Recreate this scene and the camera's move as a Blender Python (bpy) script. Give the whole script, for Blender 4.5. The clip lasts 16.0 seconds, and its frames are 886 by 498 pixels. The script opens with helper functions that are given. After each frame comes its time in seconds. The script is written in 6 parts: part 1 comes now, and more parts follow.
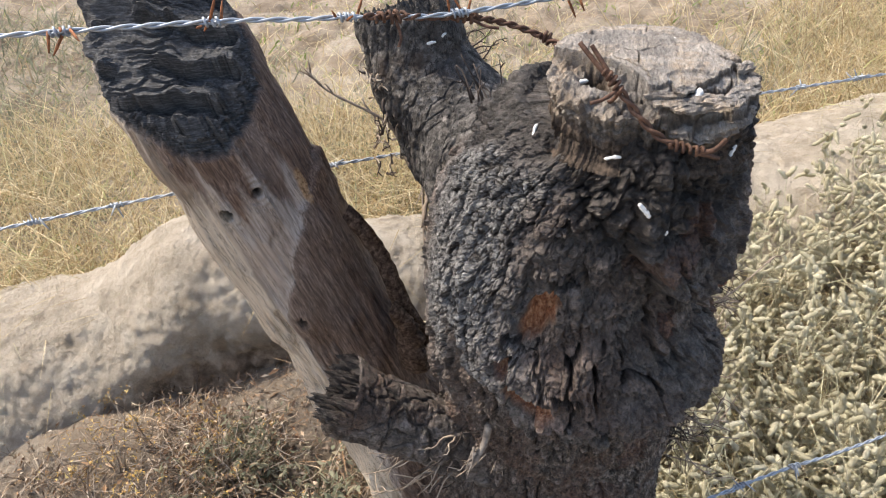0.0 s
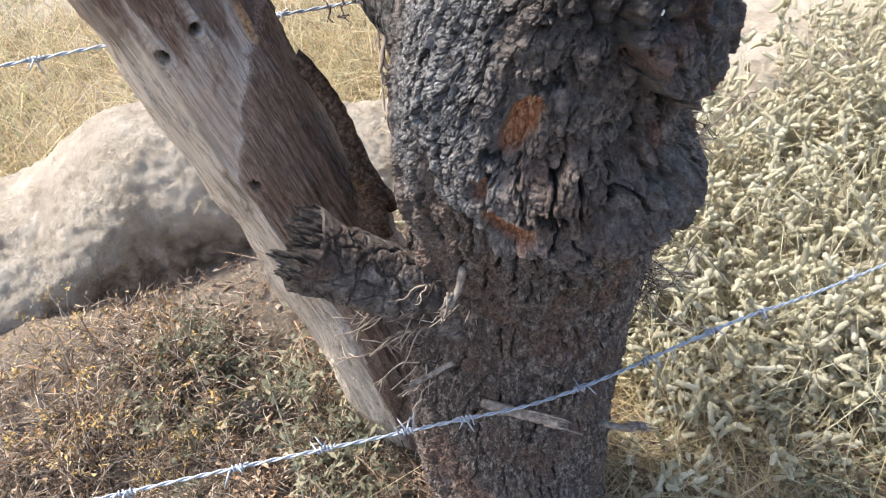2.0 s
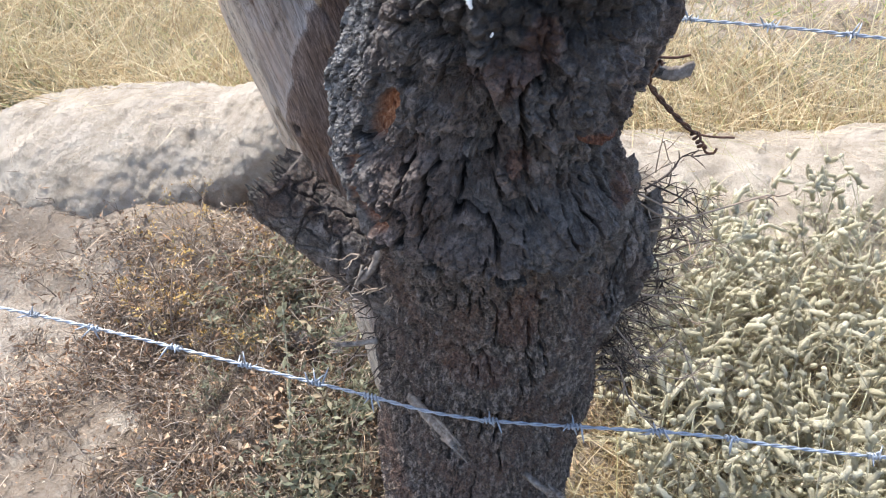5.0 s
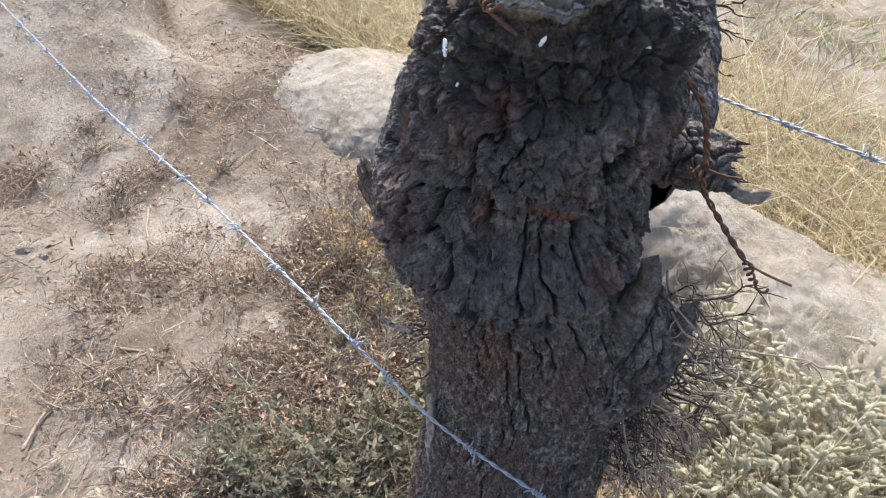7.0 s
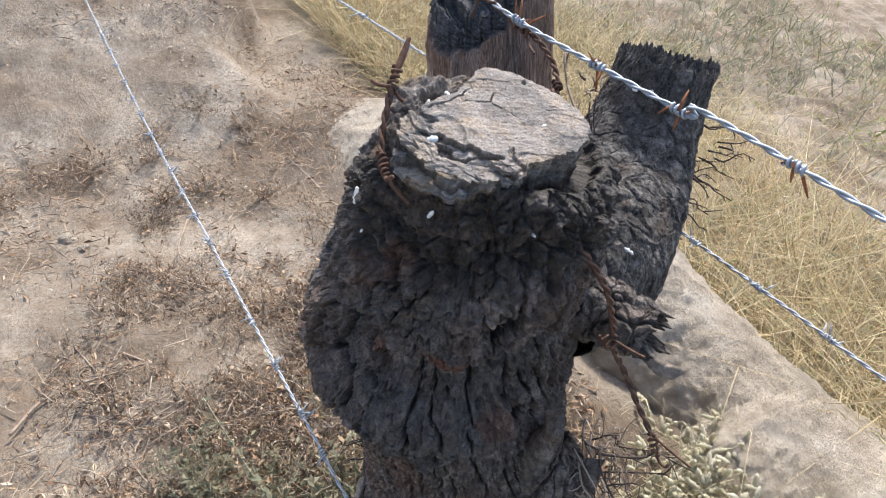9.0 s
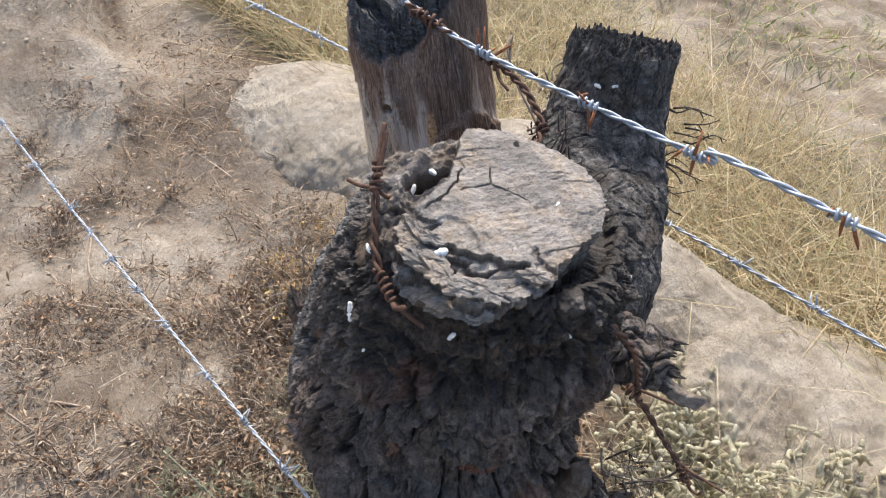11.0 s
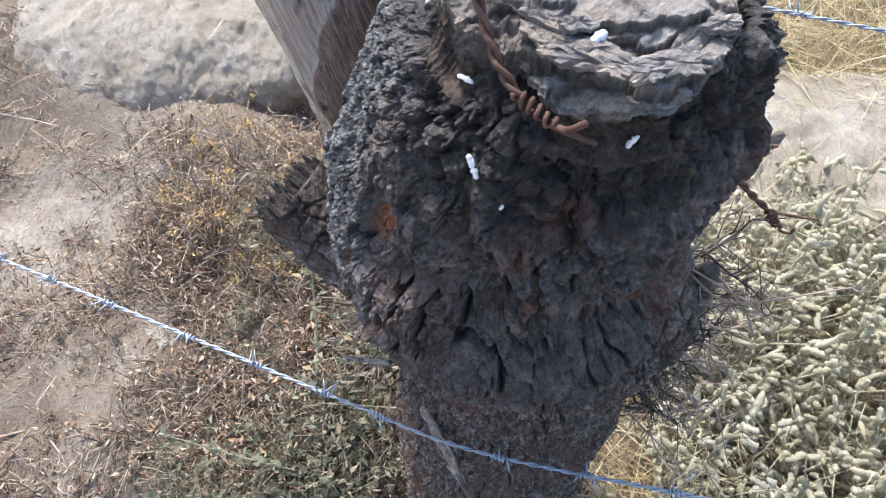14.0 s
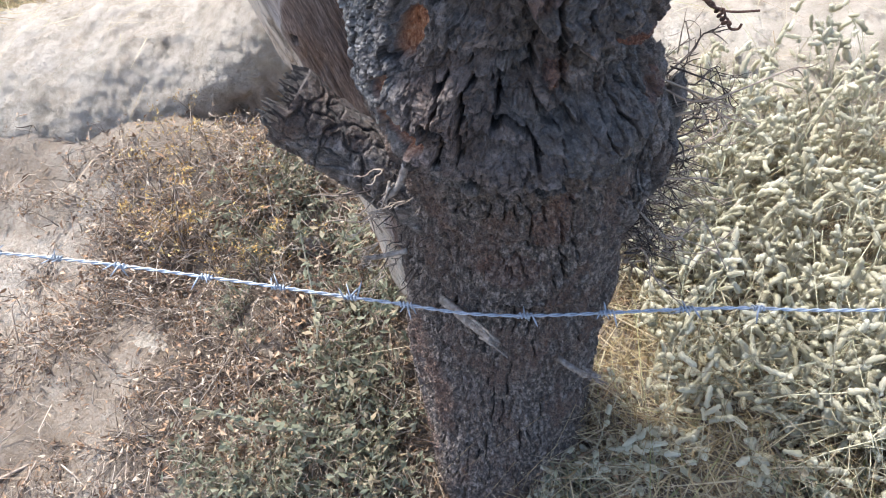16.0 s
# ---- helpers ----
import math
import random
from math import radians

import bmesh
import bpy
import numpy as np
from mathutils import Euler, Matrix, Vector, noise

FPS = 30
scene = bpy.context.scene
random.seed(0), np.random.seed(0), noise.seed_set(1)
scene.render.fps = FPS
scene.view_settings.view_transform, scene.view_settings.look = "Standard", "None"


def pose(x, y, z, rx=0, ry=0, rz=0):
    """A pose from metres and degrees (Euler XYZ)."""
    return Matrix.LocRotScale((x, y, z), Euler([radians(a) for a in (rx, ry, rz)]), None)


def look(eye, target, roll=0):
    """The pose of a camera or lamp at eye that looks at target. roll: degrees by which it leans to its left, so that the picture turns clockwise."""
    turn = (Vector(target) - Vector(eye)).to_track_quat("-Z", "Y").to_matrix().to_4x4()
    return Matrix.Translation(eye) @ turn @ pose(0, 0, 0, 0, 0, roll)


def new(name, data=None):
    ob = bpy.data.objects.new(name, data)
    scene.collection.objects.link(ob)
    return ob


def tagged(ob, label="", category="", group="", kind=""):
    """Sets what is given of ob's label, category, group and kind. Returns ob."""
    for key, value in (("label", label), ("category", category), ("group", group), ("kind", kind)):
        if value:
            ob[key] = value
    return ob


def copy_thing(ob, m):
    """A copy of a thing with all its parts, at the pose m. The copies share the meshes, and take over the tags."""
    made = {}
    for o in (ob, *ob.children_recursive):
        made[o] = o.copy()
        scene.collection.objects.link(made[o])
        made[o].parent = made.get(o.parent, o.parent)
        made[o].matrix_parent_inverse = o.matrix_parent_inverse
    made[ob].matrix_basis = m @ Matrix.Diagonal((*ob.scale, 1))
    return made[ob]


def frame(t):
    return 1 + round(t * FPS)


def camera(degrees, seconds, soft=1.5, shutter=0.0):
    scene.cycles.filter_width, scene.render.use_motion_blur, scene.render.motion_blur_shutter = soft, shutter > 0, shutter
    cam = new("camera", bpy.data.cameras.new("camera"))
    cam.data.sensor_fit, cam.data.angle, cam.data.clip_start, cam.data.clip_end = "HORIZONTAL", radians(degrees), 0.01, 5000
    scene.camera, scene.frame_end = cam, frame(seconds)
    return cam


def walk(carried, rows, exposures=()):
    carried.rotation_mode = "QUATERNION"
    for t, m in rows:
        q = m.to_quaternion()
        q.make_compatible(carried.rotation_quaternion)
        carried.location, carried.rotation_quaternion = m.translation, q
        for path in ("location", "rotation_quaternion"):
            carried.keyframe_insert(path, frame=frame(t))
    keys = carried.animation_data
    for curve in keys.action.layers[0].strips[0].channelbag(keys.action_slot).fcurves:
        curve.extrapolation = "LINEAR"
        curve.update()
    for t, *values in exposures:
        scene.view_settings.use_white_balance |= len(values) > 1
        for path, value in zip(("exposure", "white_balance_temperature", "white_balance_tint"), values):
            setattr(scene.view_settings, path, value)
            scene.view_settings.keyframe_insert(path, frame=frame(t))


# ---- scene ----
cam = camera(63.7, 16.0, 1.1)
PATH = [
    (0, (0.045, 0.0, 1.487), (-0.043, 1.626, 0.326), -2.9),
    (0.5, (0.022, 0.024, 1.459), (0.011, 1.626, 0.261), -2.9),
    (1, (0.021, 0.019, 1.428), (0.059, 1.588, 0.188), -2.5),
    (1.5, (0.017, -0.003, 1.397), (0.075, 1.519, 0.101), -1.8),
    (2, (0.014, -0.014, 1.372), (0.067, 1.471, 0.034), -1.9),
    (2.5, (0.02, -0.032, 1.357), (0.077, 1.433, -0.003), -1.1),
    (3, (0.037, -0.05, 1.352), (0.095, 1.418, -0.005), -0.4),
    (3.5, (0.091, -0.037, 1.357), (0.014, 1.46, 0.033), -1.9),
    (3.7, (0.138, -0.04, 1.362), (-0.043, 1.463, 0.055), -2.0),
    (5.8, (0.505, 0.058, 1.367), (-0.358, 1.331, 0.088), 5.8),
    (6, (0.525, 0.071, 1.38), (-0.421, 1.271, 0.089), 5.7),
    (6.5, (0.57, 0.098, 1.391), (-0.525, 1.132, 0.074), 6.0),
    (7, (0.669, 0.177, 1.428), (-0.541, 1.094, 0.126), 7.3),
    (7.5, (0.711, 0.228, 1.473), (-0.621, 0.985, 0.187), 9.0),
    (8, (0.725, 0.266, 1.495), (-0.611, 1.038, 0.222), 12.3),
    (8.2, (0.72, 0.284, 1.508), (-0.639, 1.08, 0.276), 13.7),
    (10.3, (0.66, 0.338, 1.572), (-0.644, 1.091, 0.256), 12.1),
    (10.5, (0.646, 0.338, 1.575), (-0.631, 1.127, 0.253), 11.6),
    (11, (0.509, 0.321, 1.588), (-0.591, 1.274, 0.217), 10.9),
    (11.5, (0.366, 0.318, 1.586), (-0.522, 1.296, 0.085), 6.9),
    (12, (0.313, 0.309, 1.572), (-0.418, 1.324, 0.011), 5.9),
    (12.5, (0.309, 0.291, 1.551), (-0.368, 1.309, -0.032), 5.0),
    (13, (0.308, 0.275, 1.527), (-0.329, 1.304, -0.065), 5.2),
    (13.5, (0.317, 0.26, 1.498), (-0.302, 1.283, -0.105), 4.3),
    (14, (0.327, 0.247, 1.47), (-0.274, 1.288, -0.128), 3.6),
    (14.5, (0.347, 0.226, 1.448), (-0.231, 1.283, -0.149), 3.9),
    (15, (0.379, 0.186, 1.421), (-0.155, 1.28, -0.165), 2.6),
    (15.5, (0.371, 0.099, 1.403), (-0.093, 1.262, -0.157), 2.8),
    (16, (0.332, 0.013, 1.393), (-0.131, 1.207, -0.143), -1.4),
]
EXPOSURES = [(0.0, 1.1, 6850, 10), (1.5, 1.43, 6550, 10), (3.0, 1.58, 6250, 10), (3.7, 1.58, 6200, 10), (5.8, 1.36, 6100, 10), (7.0, 1.28, 6150, 10), (8.2, 1.22, 6300, 10), (10.3, 1.0, 6450, 10),
             (12.5, 1.02, 6550, 10), (13.5, 1.25, 6100, 10), (14.2, 1.4, 5850, 10), (15.0, 1.49, 5850, 10), (16.0, 1.56, 5900, 10)]
walk(cam, [(t, look(eye, target, roll)) for t, eye, target, roll in PATH], EXPOSURES)

# ---- world, sun, exposure ----
world = bpy.data.worlds.new("sky")
scene.world = world
world.use_nodes = True
SUN_AZ, SUN_EL = radians(152), radians(52)        # from +x, turning to +y
wn = world.node_tree
sky = wn.nodes.new("ShaderNodeTexSky")
sky.sky_type = "NISHITA"
sky.sun_disc = False
sky.sun_elevation = SUN_EL
sky.sun_rotation = radians(90) - SUN_AZ
sky.dust_density = 3.0
wn.links.new(sky.outputs[0], wn.nodes["Background"].inputs[0])
wn.nodes["Background"].inputs[1].default_value = 0.15
sun = new("sun", bpy.data.lights.new("sun", "SUN"))
sun.data.energy, sun.data.angle, sun.data.color = 2.9, radians(7.0), (1.0, 0.93, 0.82)
sun.matrix_world = look((3 * math.cos(SUN_AZ) * math.cos(SUN_EL), 3 * math.sin(SUN_AZ) * math.cos(SUN_EL), 3 * math.sin(SUN_EL)), (0, 0, 0))


# ---- numeric noise ----
def _hash(ix, iy, iz, seed):
    h = (ix.astype(np.int64) * 374761393 + iy.astype(np.int64) * 668265263 + iz.astype(np.int64) * 2147483647 + seed * 974711) & 0xFFFFFFFF
    h = ((h ^ (h >> 13)) * 1274126177) & 0xFFFFFFFF
    h = ((h ^ (h >> 16)) * 2246822519) & 0xFFFFFFFF
    return h ^ (h >> 15)


def vnoise(p, seed=0):
    """Smooth value noise in -1..1 at the rows of p."""
    f = np.floor(p)
    u = p - f
    u = u * u * u * (u * (u * 6 - 15) + 10)
    i = f.astype(np.int64)
    out = np.zeros(len(p))
    for dx in (0, 1):
        wx = u[:, 0] if dx else 1 - u[:, 0]
        for dy in (0, 1):
            wy = u[:, 1] if dy else 1 - u[:, 1]
            for dz in (0, 1):
                wz = u[:, 2] if dz else 1 - u[:, 2]
                out += wx * wy * wz * (_hash(i[:, 0] + dx, i[:, 1] + dy, i[:, 2] + dz, seed) / 4294967295.0)
    return out * 2 - 1


def fbm(p, octaves=4, seed=0, gain=0.5):
    out, a, total = np.zeros(len(p)), 1.0, 0.0
    for k in range(octaves):
        out += a * vnoise(p * (2.03 ** k) + 17.3 * k, seed + k)
        total += a
        a *= gain
    return out / total


def cells(p, seed=0):
    """The distances to the nearest and second nearest scattered point, and a random number of the nearest."""
    f = np.floor(p).astype(np.int64)
    best, second, ident = np.full(len(p), 9.0), np.full(len(p), 9.0), np.zeros(len(p))
    for dx in (-1, 0, 1):
        for dy in (-1, 0, 1):
            for dz in (-1, 0, 1):
                c = f + (dx, dy, dz)
                h = _hash(c[:, 0], c[:, 1], c[:, 2], seed)
                q = c + np.stack([(h & 1023) / 1023.0, ((h >> 10) & 1023) / 1023.0, ((h >> 20) & 1023) / 1023.0], 1)
                d = np.sqrt(((q - p) ** 2).sum(1))
                near = d < best
                second = np.where(near, best, np.minimum(second, d))
                ident = np.where(near, (h % 9973) / 9973.0, ident)
                best = np.where(near, d, best)
    return best, second, ident


def smooth(a, b, x):
    t = np.clip((x - a) / (b - a), 0, 1)
    return t * t * (3 - 2 * t)


# ---- mesh helpers ----
def mesh_np(name, verts, faces, material, smoothed=True, attrs=None):
    """A mesh from arrays: faces is one array of equal rows, or a list of such arrays."""
    if not isinstance(faces, (list, tuple)):
        faces = [faces]
    faces = [np.asarray(f, np.int32) for f in faces if len(f)]
    me = bpy.data.meshes.new(name)
    me.vertices.add(len(verts))
    me.vertices.foreach_set("co", np.asarray(verts, np.float32).ravel())
    loops = np.concatenate([f.ravel() for f in faces])
    totals = np.concatenate([np.full(len(f), f.shape[1], np.int32) for f in faces])
    me.loops.add(len(loops))
    me.loops.foreach_set("vertex_index", loops)
    me.polygons.add(len(totals))
    me.polygons.foreach_set("loop_start", np.concatenate([[0], np.cumsum(totals)[:-1]]).astype(np.int32))
    me.update(calc_edges=True)
    me.validate()
    if smoothed:
        me.shade_smooth()
    else:
        me.shade_flat()
    for key, values in (attrs or {}).items():
        a = me.attributes.new(key, "FLOAT", "POINT")
        a.data.foreach_set("value", np.asarray(values, np.float32))
    me.materials.append(material)
    return me


def piece(name, me, parent=None, label=""):
    ob = new(name, me)
    if parent is not None:
        ob.parent = parent
    return tagged(ob, label=label)


def empty(name, at, label, category, group="", kind=""):
    ob = new(name)
    ob.location = at
    ob.empty_display_size = 0.05
    return tagged(ob, label, category, group, kind)


class Heap:
    """Gathers vertices and faces of many small forms into one mesh."""

    def __init__(self):
        self.v, self.f3, self.f4, self.n = [], [], [], 0

    def add(self, verts, quads=None, tris=None):
        self.v.append(np.asarray(verts, float))
        if quads is not None and len(quads):
            self.f4.append(np.asarray(quads) + self.n)
        if tris is not None and len(tris):
            self.f3.append(np.asarray(tris) + self.n)
        self.n += len(verts)

    def mesh(self, name, material, origin=(0, 0, 0), smoothed=True):
        f = [np.concatenate(x) for x in (self.f4, self.f3) if x]
        return mesh_np(name, np.concatenate(self.v) - np.asarray(origin, float), f, material, smoothed)


def tube_arrays(points, radii, sides=8, seed=None, rough=0.0, flat=1.0):
    """A closed tube along the points: vertices, quads and cap triangles."""
    p = np.asarray(points, float)
    r = np.broadcast_to(np.asarray(radii, float), (len(p),))
    tang = np.gradient(p, axis=0)
    tang /= np.linalg.norm(tang, axis=1)[:, None] + 1e-12
    up = np.array([0.31, 0.17, 0.93]) if abs(tang[0][2]) < 0.8 else np.array([0.95, 0.2, 0.1])
    verts, normal = [], None
    a = np.arange(sides) * 2 * np.pi / sides
    rng = np.random.RandomState(seed if seed is not None else 0)
    for i in range(len(p)):
        n = np.cross(tang[i], up if normal is None else np.cross(normal, tang[i]))
        if normal is not None:
            n = normal - tang[i] * (normal @ tang[i])
        n /= np.linalg.norm(n) + 1e-12
        normal = n
        b = np.cross(tang[i], n)
        k = 1 + (rng.uniform(-rough, rough, sides) if rough else 0)
        verts.append(p[i] + r[i] * (np.outer(np.cos(a) * k, n) + flat * np.outer(np.sin(a) * k, b)))
    m = len(p)
    verts = np.concatenate(verts + [p[:1], p[-1:]])
    i, j = np.meshgrid(np.arange(m - 1), np.arange(sides), indexing="ij")
    j2 = (j + 1) % sides
    quads = np.stack([i * sides + j, i * sides + j2, (i + 1) * sides + j2, (i + 1) * sides + j], -1).reshape(-1, 4)
    k = np.arange(sides)
    k2 = (k + 1) % sides
    tris = np.concatenate([np.stack([np.full(sides, m * sides), k2, k], 1), np.stack([np.full(sides, m * sides + 1), (m - 1) * sides + k, (m - 1) * sides + k2], 1)])
    return verts, quads, tris


def curve_points(ctrl, n):
    """n points on a smooth line through the control points."""
    c = np.asarray(ctrl, float)
    if len(c) == 2:
        return c[0] + np.linspace(0, 1, n)[:, None] * (c[1] - c[0])
    e = np.concatenate([[2 * c[0] - c[1]], c, [2 * c[-1] - c[-2]]])
    t = np.linspace(0, len(c) - 1 - 1e-9, n)
    i = t.astype(int)
    u = (t - i)[:, None]
    p0, p1, p2, p3 = e[i], e[i + 1], e[i + 2], e[i + 3]
    return 0.5 * (2 * p1 + (p2 - p0) * u + (2 * p0 - 5 * p1 + 4 * p2 - p3) * u ** 2 + (3 * p1 - p0 - 3 * p2 + p3) * u ** 3)


def grid_faces(nu, nv, wrap=True):
    """Quads of nv rows of nu vertices; wrap joins each row's ends."""
    i, j = np.meshgrid(np.arange(nv - 1), np.arange(nu if wrap else nu - 1), indexing="ij")
    j2 = (j + 1) % nu
    return np.stack([i * nu + j, i * nu + j2, (i + 1) * nu + j2, (i + 1) * nu + j], -1).reshape(-1, 4)


# ---- materials ----
def material(name, build, rough=0.8, spec=0.3):
    m = bpy.data.materials.new(name)
    m.use_nodes = True
    nt = m.node_tree
    b = nt.nodes["Principled BSDF"]
    b.inputs["Roughness"].default_value = rough
    b.inputs["Specular IOR Level"].default_value = spec
    build(nt, b)
    return m


def nd(nt, kind, **sets):
    n = nt.nodes.new(kind)
    for k, v in sets.items():
        n.inputs[k.replace("_", " ")].default_value = v
    return n


def coords(nt, scale=(1, 1, 1)):
    c = nt.nodes.new("ShaderNodeTexCoord")
    mp = nt.nodes.new("ShaderNodeMapping")
    mp.inputs["Scale"].default_value = scale
    nt.links.new(c.outputs["Object"], mp.inputs["Vector"])
    return mp.outputs[0]


def turned(nt, angle, scale, lean=(0, 0)):
    """Object coordinates turned about z, then stretched."""
    r = nt.nodes.new("ShaderNodeMapping")
    r.inputs["Rotation"].default_value = (*lean, angle)
    nt.links.new(coords(nt), r.inputs["Vector"])
    mp = nt.nodes.new("ShaderNodeMapping")
    mp.inputs["Scale"].default_value = scale
    nt.links.new(r.outputs[0], mp.inputs["Vector"])
    return mp.outputs[0]


def noise_tex(nt, vec, scale, detail=6, rough=0.6, distort=0.0):
    n = nd(nt, "ShaderNodeTexNoise", Scale=scale, Detail=detail, Roughness=rough, Distortion=distort)
    nt.links.new(vec, n.inputs["Vector"])
    return n.outputs["Fac"]


def ramp(nt, fac, stops):
    r = nt.nodes.new("ShaderNodeValToRGB")
    e = r.color_ramp.elements
    while len(e) < len(stops):
        e.new(0.5)
    for el, (pos, col) in zip(e, stops):
        el.position = pos
        el.color = (*col, 1)
    nt.links.new(fac, r.inputs[0])
    return r.outputs[0]


def line_mask(nt, fac, width):
    """Thin lines where a noise passes through its middle value."""
    return ramp(nt, fac, [(0.5 - width, (0, 0, 0)), (0.5, (0.85, 0.85, 0.85)), (0.5 + width, (0, 0, 0))])


def mix(nt, fac, a, b):
    n = nt.nodes.new("ShaderNodeMix")
    n.data_type = "RGBA"
    if isinstance(fac, float):
        n.inputs[0].default_value = fac
    else:
        nt.links.new(fac, n.inputs[0])
    for k, x in ((6, a), (7, b)):
        if isinstance(x, tuple):
            n.inputs[k].default_value = (*x, 1)
        else:
            nt.links.new(x, n.inputs[k])
    return n.outputs[2]


def attr(nt, name):
    a = nt.nodes.new("ShaderNodeAttribute")
    a.attribute_name = name
    return a.outputs["Fac"]


def bump(nt, b, fac, strength=0.5, dist=0.002):
    n = nd(nt, "ShaderNodeBump", Strength=strength, Distance=dist)
    nt.links.new(fac, n.inputs["Height"])
    last = b.inputs["Normal"].links
    if last:
        nt.links.new(last[0].from_socket, n.inputs["Normal"])
    nt.links.new(n.outputs[0], b.inputs["Normal"])


def paint(nt, b, col):
    nt.links.new(col, b.inputs["Base Color"])


def rnd(nt):
    return nt.nodes.new("ShaderNodeObjectInfo").outputs["Random"]


def island(nt):
    return nt.nodes.new("ShaderNodeNewGeometry").outputs["Random Per Island"]


def charred_bark(nt, b):
    v = coords(nt)
    tall = coords(nt, (1, 1, 0.5))
    fleck = noise_tex(nt, v, 230, 5, 0.75)
    hatch = noise_tex(nt, coords(nt, (1, 1, 6)), 110, 6, 0.75)
    base = ramp(nt, noise_tex(nt, v, 60, 6, 0.75), [(0.34, (0.036, 0.0312, 0.0288)), (0.5, (0.134, 0.115, 0.103)), (0.66, (0.372, 0.324, 0.292))])
    warm = ramp(nt, noise_tex(nt, v, 60, 6, 0.75), [(0.34, (0.042, 0.03, 0.024)), (0.5, (0.15, 0.11, 0.0912)), (0.66, (0.372, 0.283, 0.238))])
    c = mix(nt, ramp(nt, attr(nt, "tone"), [(0.3, (0, 0, 0)), (0.75, (0.9, 0.9, 0.9))]), base, warm)
    c = mix(nt, ramp(nt, noise_tex(nt, v, 13, 5, 0.65), [(0.46, (0, 0, 0)), (0.62, (0.85, 0.85, 0.85))]), c, ramp(nt, fleck, [(0.36, (0.034, 0.02, 0.014)), (0.64, (0.17, 0.108, 0.08))]))
    grey = ramp(nt, noise_tex(nt, v, 90, 6, 0.75), [(0.34, (0.06, 0.0588, 0.06)), (0.5, (0.168, 0.164, 0.163)), (0.66, (0.408, 0.4, 0.386))])
    # paler, more neutral grey on the flank by the dead stem
    c = mix(nt, attr(nt, "flank_grey"), c, grey)
    low = ramp(nt, noise_tex(nt, tall, 110, 6, 0.75), [(0.38, (0.022, 0.016, 0.013)), (0.5, (0.11, 0.087, 0.073)), (0.62, (0.36, 0.3, 0.255))])
    low = mix(nt, ramp(nt, noise_tex(nt, tall, 14, 5, 0.7), [(0.48, (0, 0, 0)), (0.62, (0.85, 0.85, 0.85))]), low, ramp(nt, fleck, [(0.36, (0.05, 0.026, 0.017)), (0.64, (0.21, 0.125, 0.088))]))
    c = mix(nt, attr(nt, "low"), c, low)
    c = mix(nt, ramp(nt, hatch, [(0.54, (0, 0, 0)), (0.66, (0.55, 0.55, 0.55))]), c, (0.24, 0.22, 0.205))
    c = mix(nt, ramp(nt, fleck, [(0.34, (0.9, 0.9, 0.9)), (0.46, (0, 0, 0))]), c, (0.015, 0.012, 0.011))
    # the palest stop paints glints into the coal's colour
    coal = ramp(nt, noise_tex(nt, v, 75, 7, 0.78), [(0.38, (0.012, 0.011, 0.01)), (0.52, (0.06, 0.052, 0.048)), (0.68, (0.3, 0.262, 0.235))])
    c = mix(nt, attr(nt, "soot"), c, coal)
    # fissure: cracks and crust gaps, plus shade painted under the upper lip
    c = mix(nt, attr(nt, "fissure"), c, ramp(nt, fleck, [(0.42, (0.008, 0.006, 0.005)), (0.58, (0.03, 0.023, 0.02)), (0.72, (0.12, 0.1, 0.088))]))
    c = mix(nt, attr(nt, "rust"), c, ramp(nt, fleck, [(0.36, (0.04, 0.014, 0.009)), (0.5, (0.14, 0.052, 0.03)), (0.66, (0.32, 0.15, 0.085))]))
    wound = ramp(nt, noise_tex(nt, tall, 170, 6, 0.8), [(0.38, (0.17, 0.05, 0.022)), (0.5, (0.5, 0.215, 0.1)), (0.62, (0.8, 0.52, 0.33))])
    paint(nt, b, mix(nt, attr(nt, "wound"), c, wound))
    b.inputs["Roughness"].default_value = 0.58
    b.inputs["Specular IOR Level"].default_value = 0.45
    bump(nt, b, hatch, 0.7, 0.003)
    bump(nt, b, fleck, 1.0, 0.004)
    bump(nt, b, noise_tex(nt, v, 620, 4, 0.7), 0.7, 0.0015)


def grey_limb(nt, b):
    v = coords(nt)
    base = ramp(nt, noise_tex(nt, v, 60, 7, 0.75), [(0.36, (0.035, 0.032, 0.03)), (0.5, (0.105, 0.097, 0.09)), (0.64, (0.25, 0.232, 0.217))])
    c = mix(nt, ramp(nt, noise_tex(nt, v, 14, 4, 0.6), [(0.52, (0, 0, 0)), (0.66, (0.8, 0.8, 0.8))]), base, (0.07, 0.05, 0.038))
    c = mix(nt, attr(nt, "fissure"), c, ramp(nt, noise_tex(nt, v, 200, 5, 0.75), [(0.4, (0.014, 0.013, 0.013)), (0.62, (0.09, 0.086, 0.085))]))
    c = mix(nt, line_mask(nt, noise_tex(nt, coords(nt, (1, 1, 0.4)), 34, 5, 0.7, 0.5), 0.022), c, (0.014, 0.012, 0.011))
    paint(nt, b, c)
    bump(nt, b, noise_tex(nt, v, 200, 9, 0.75), 1.0, 0.005)


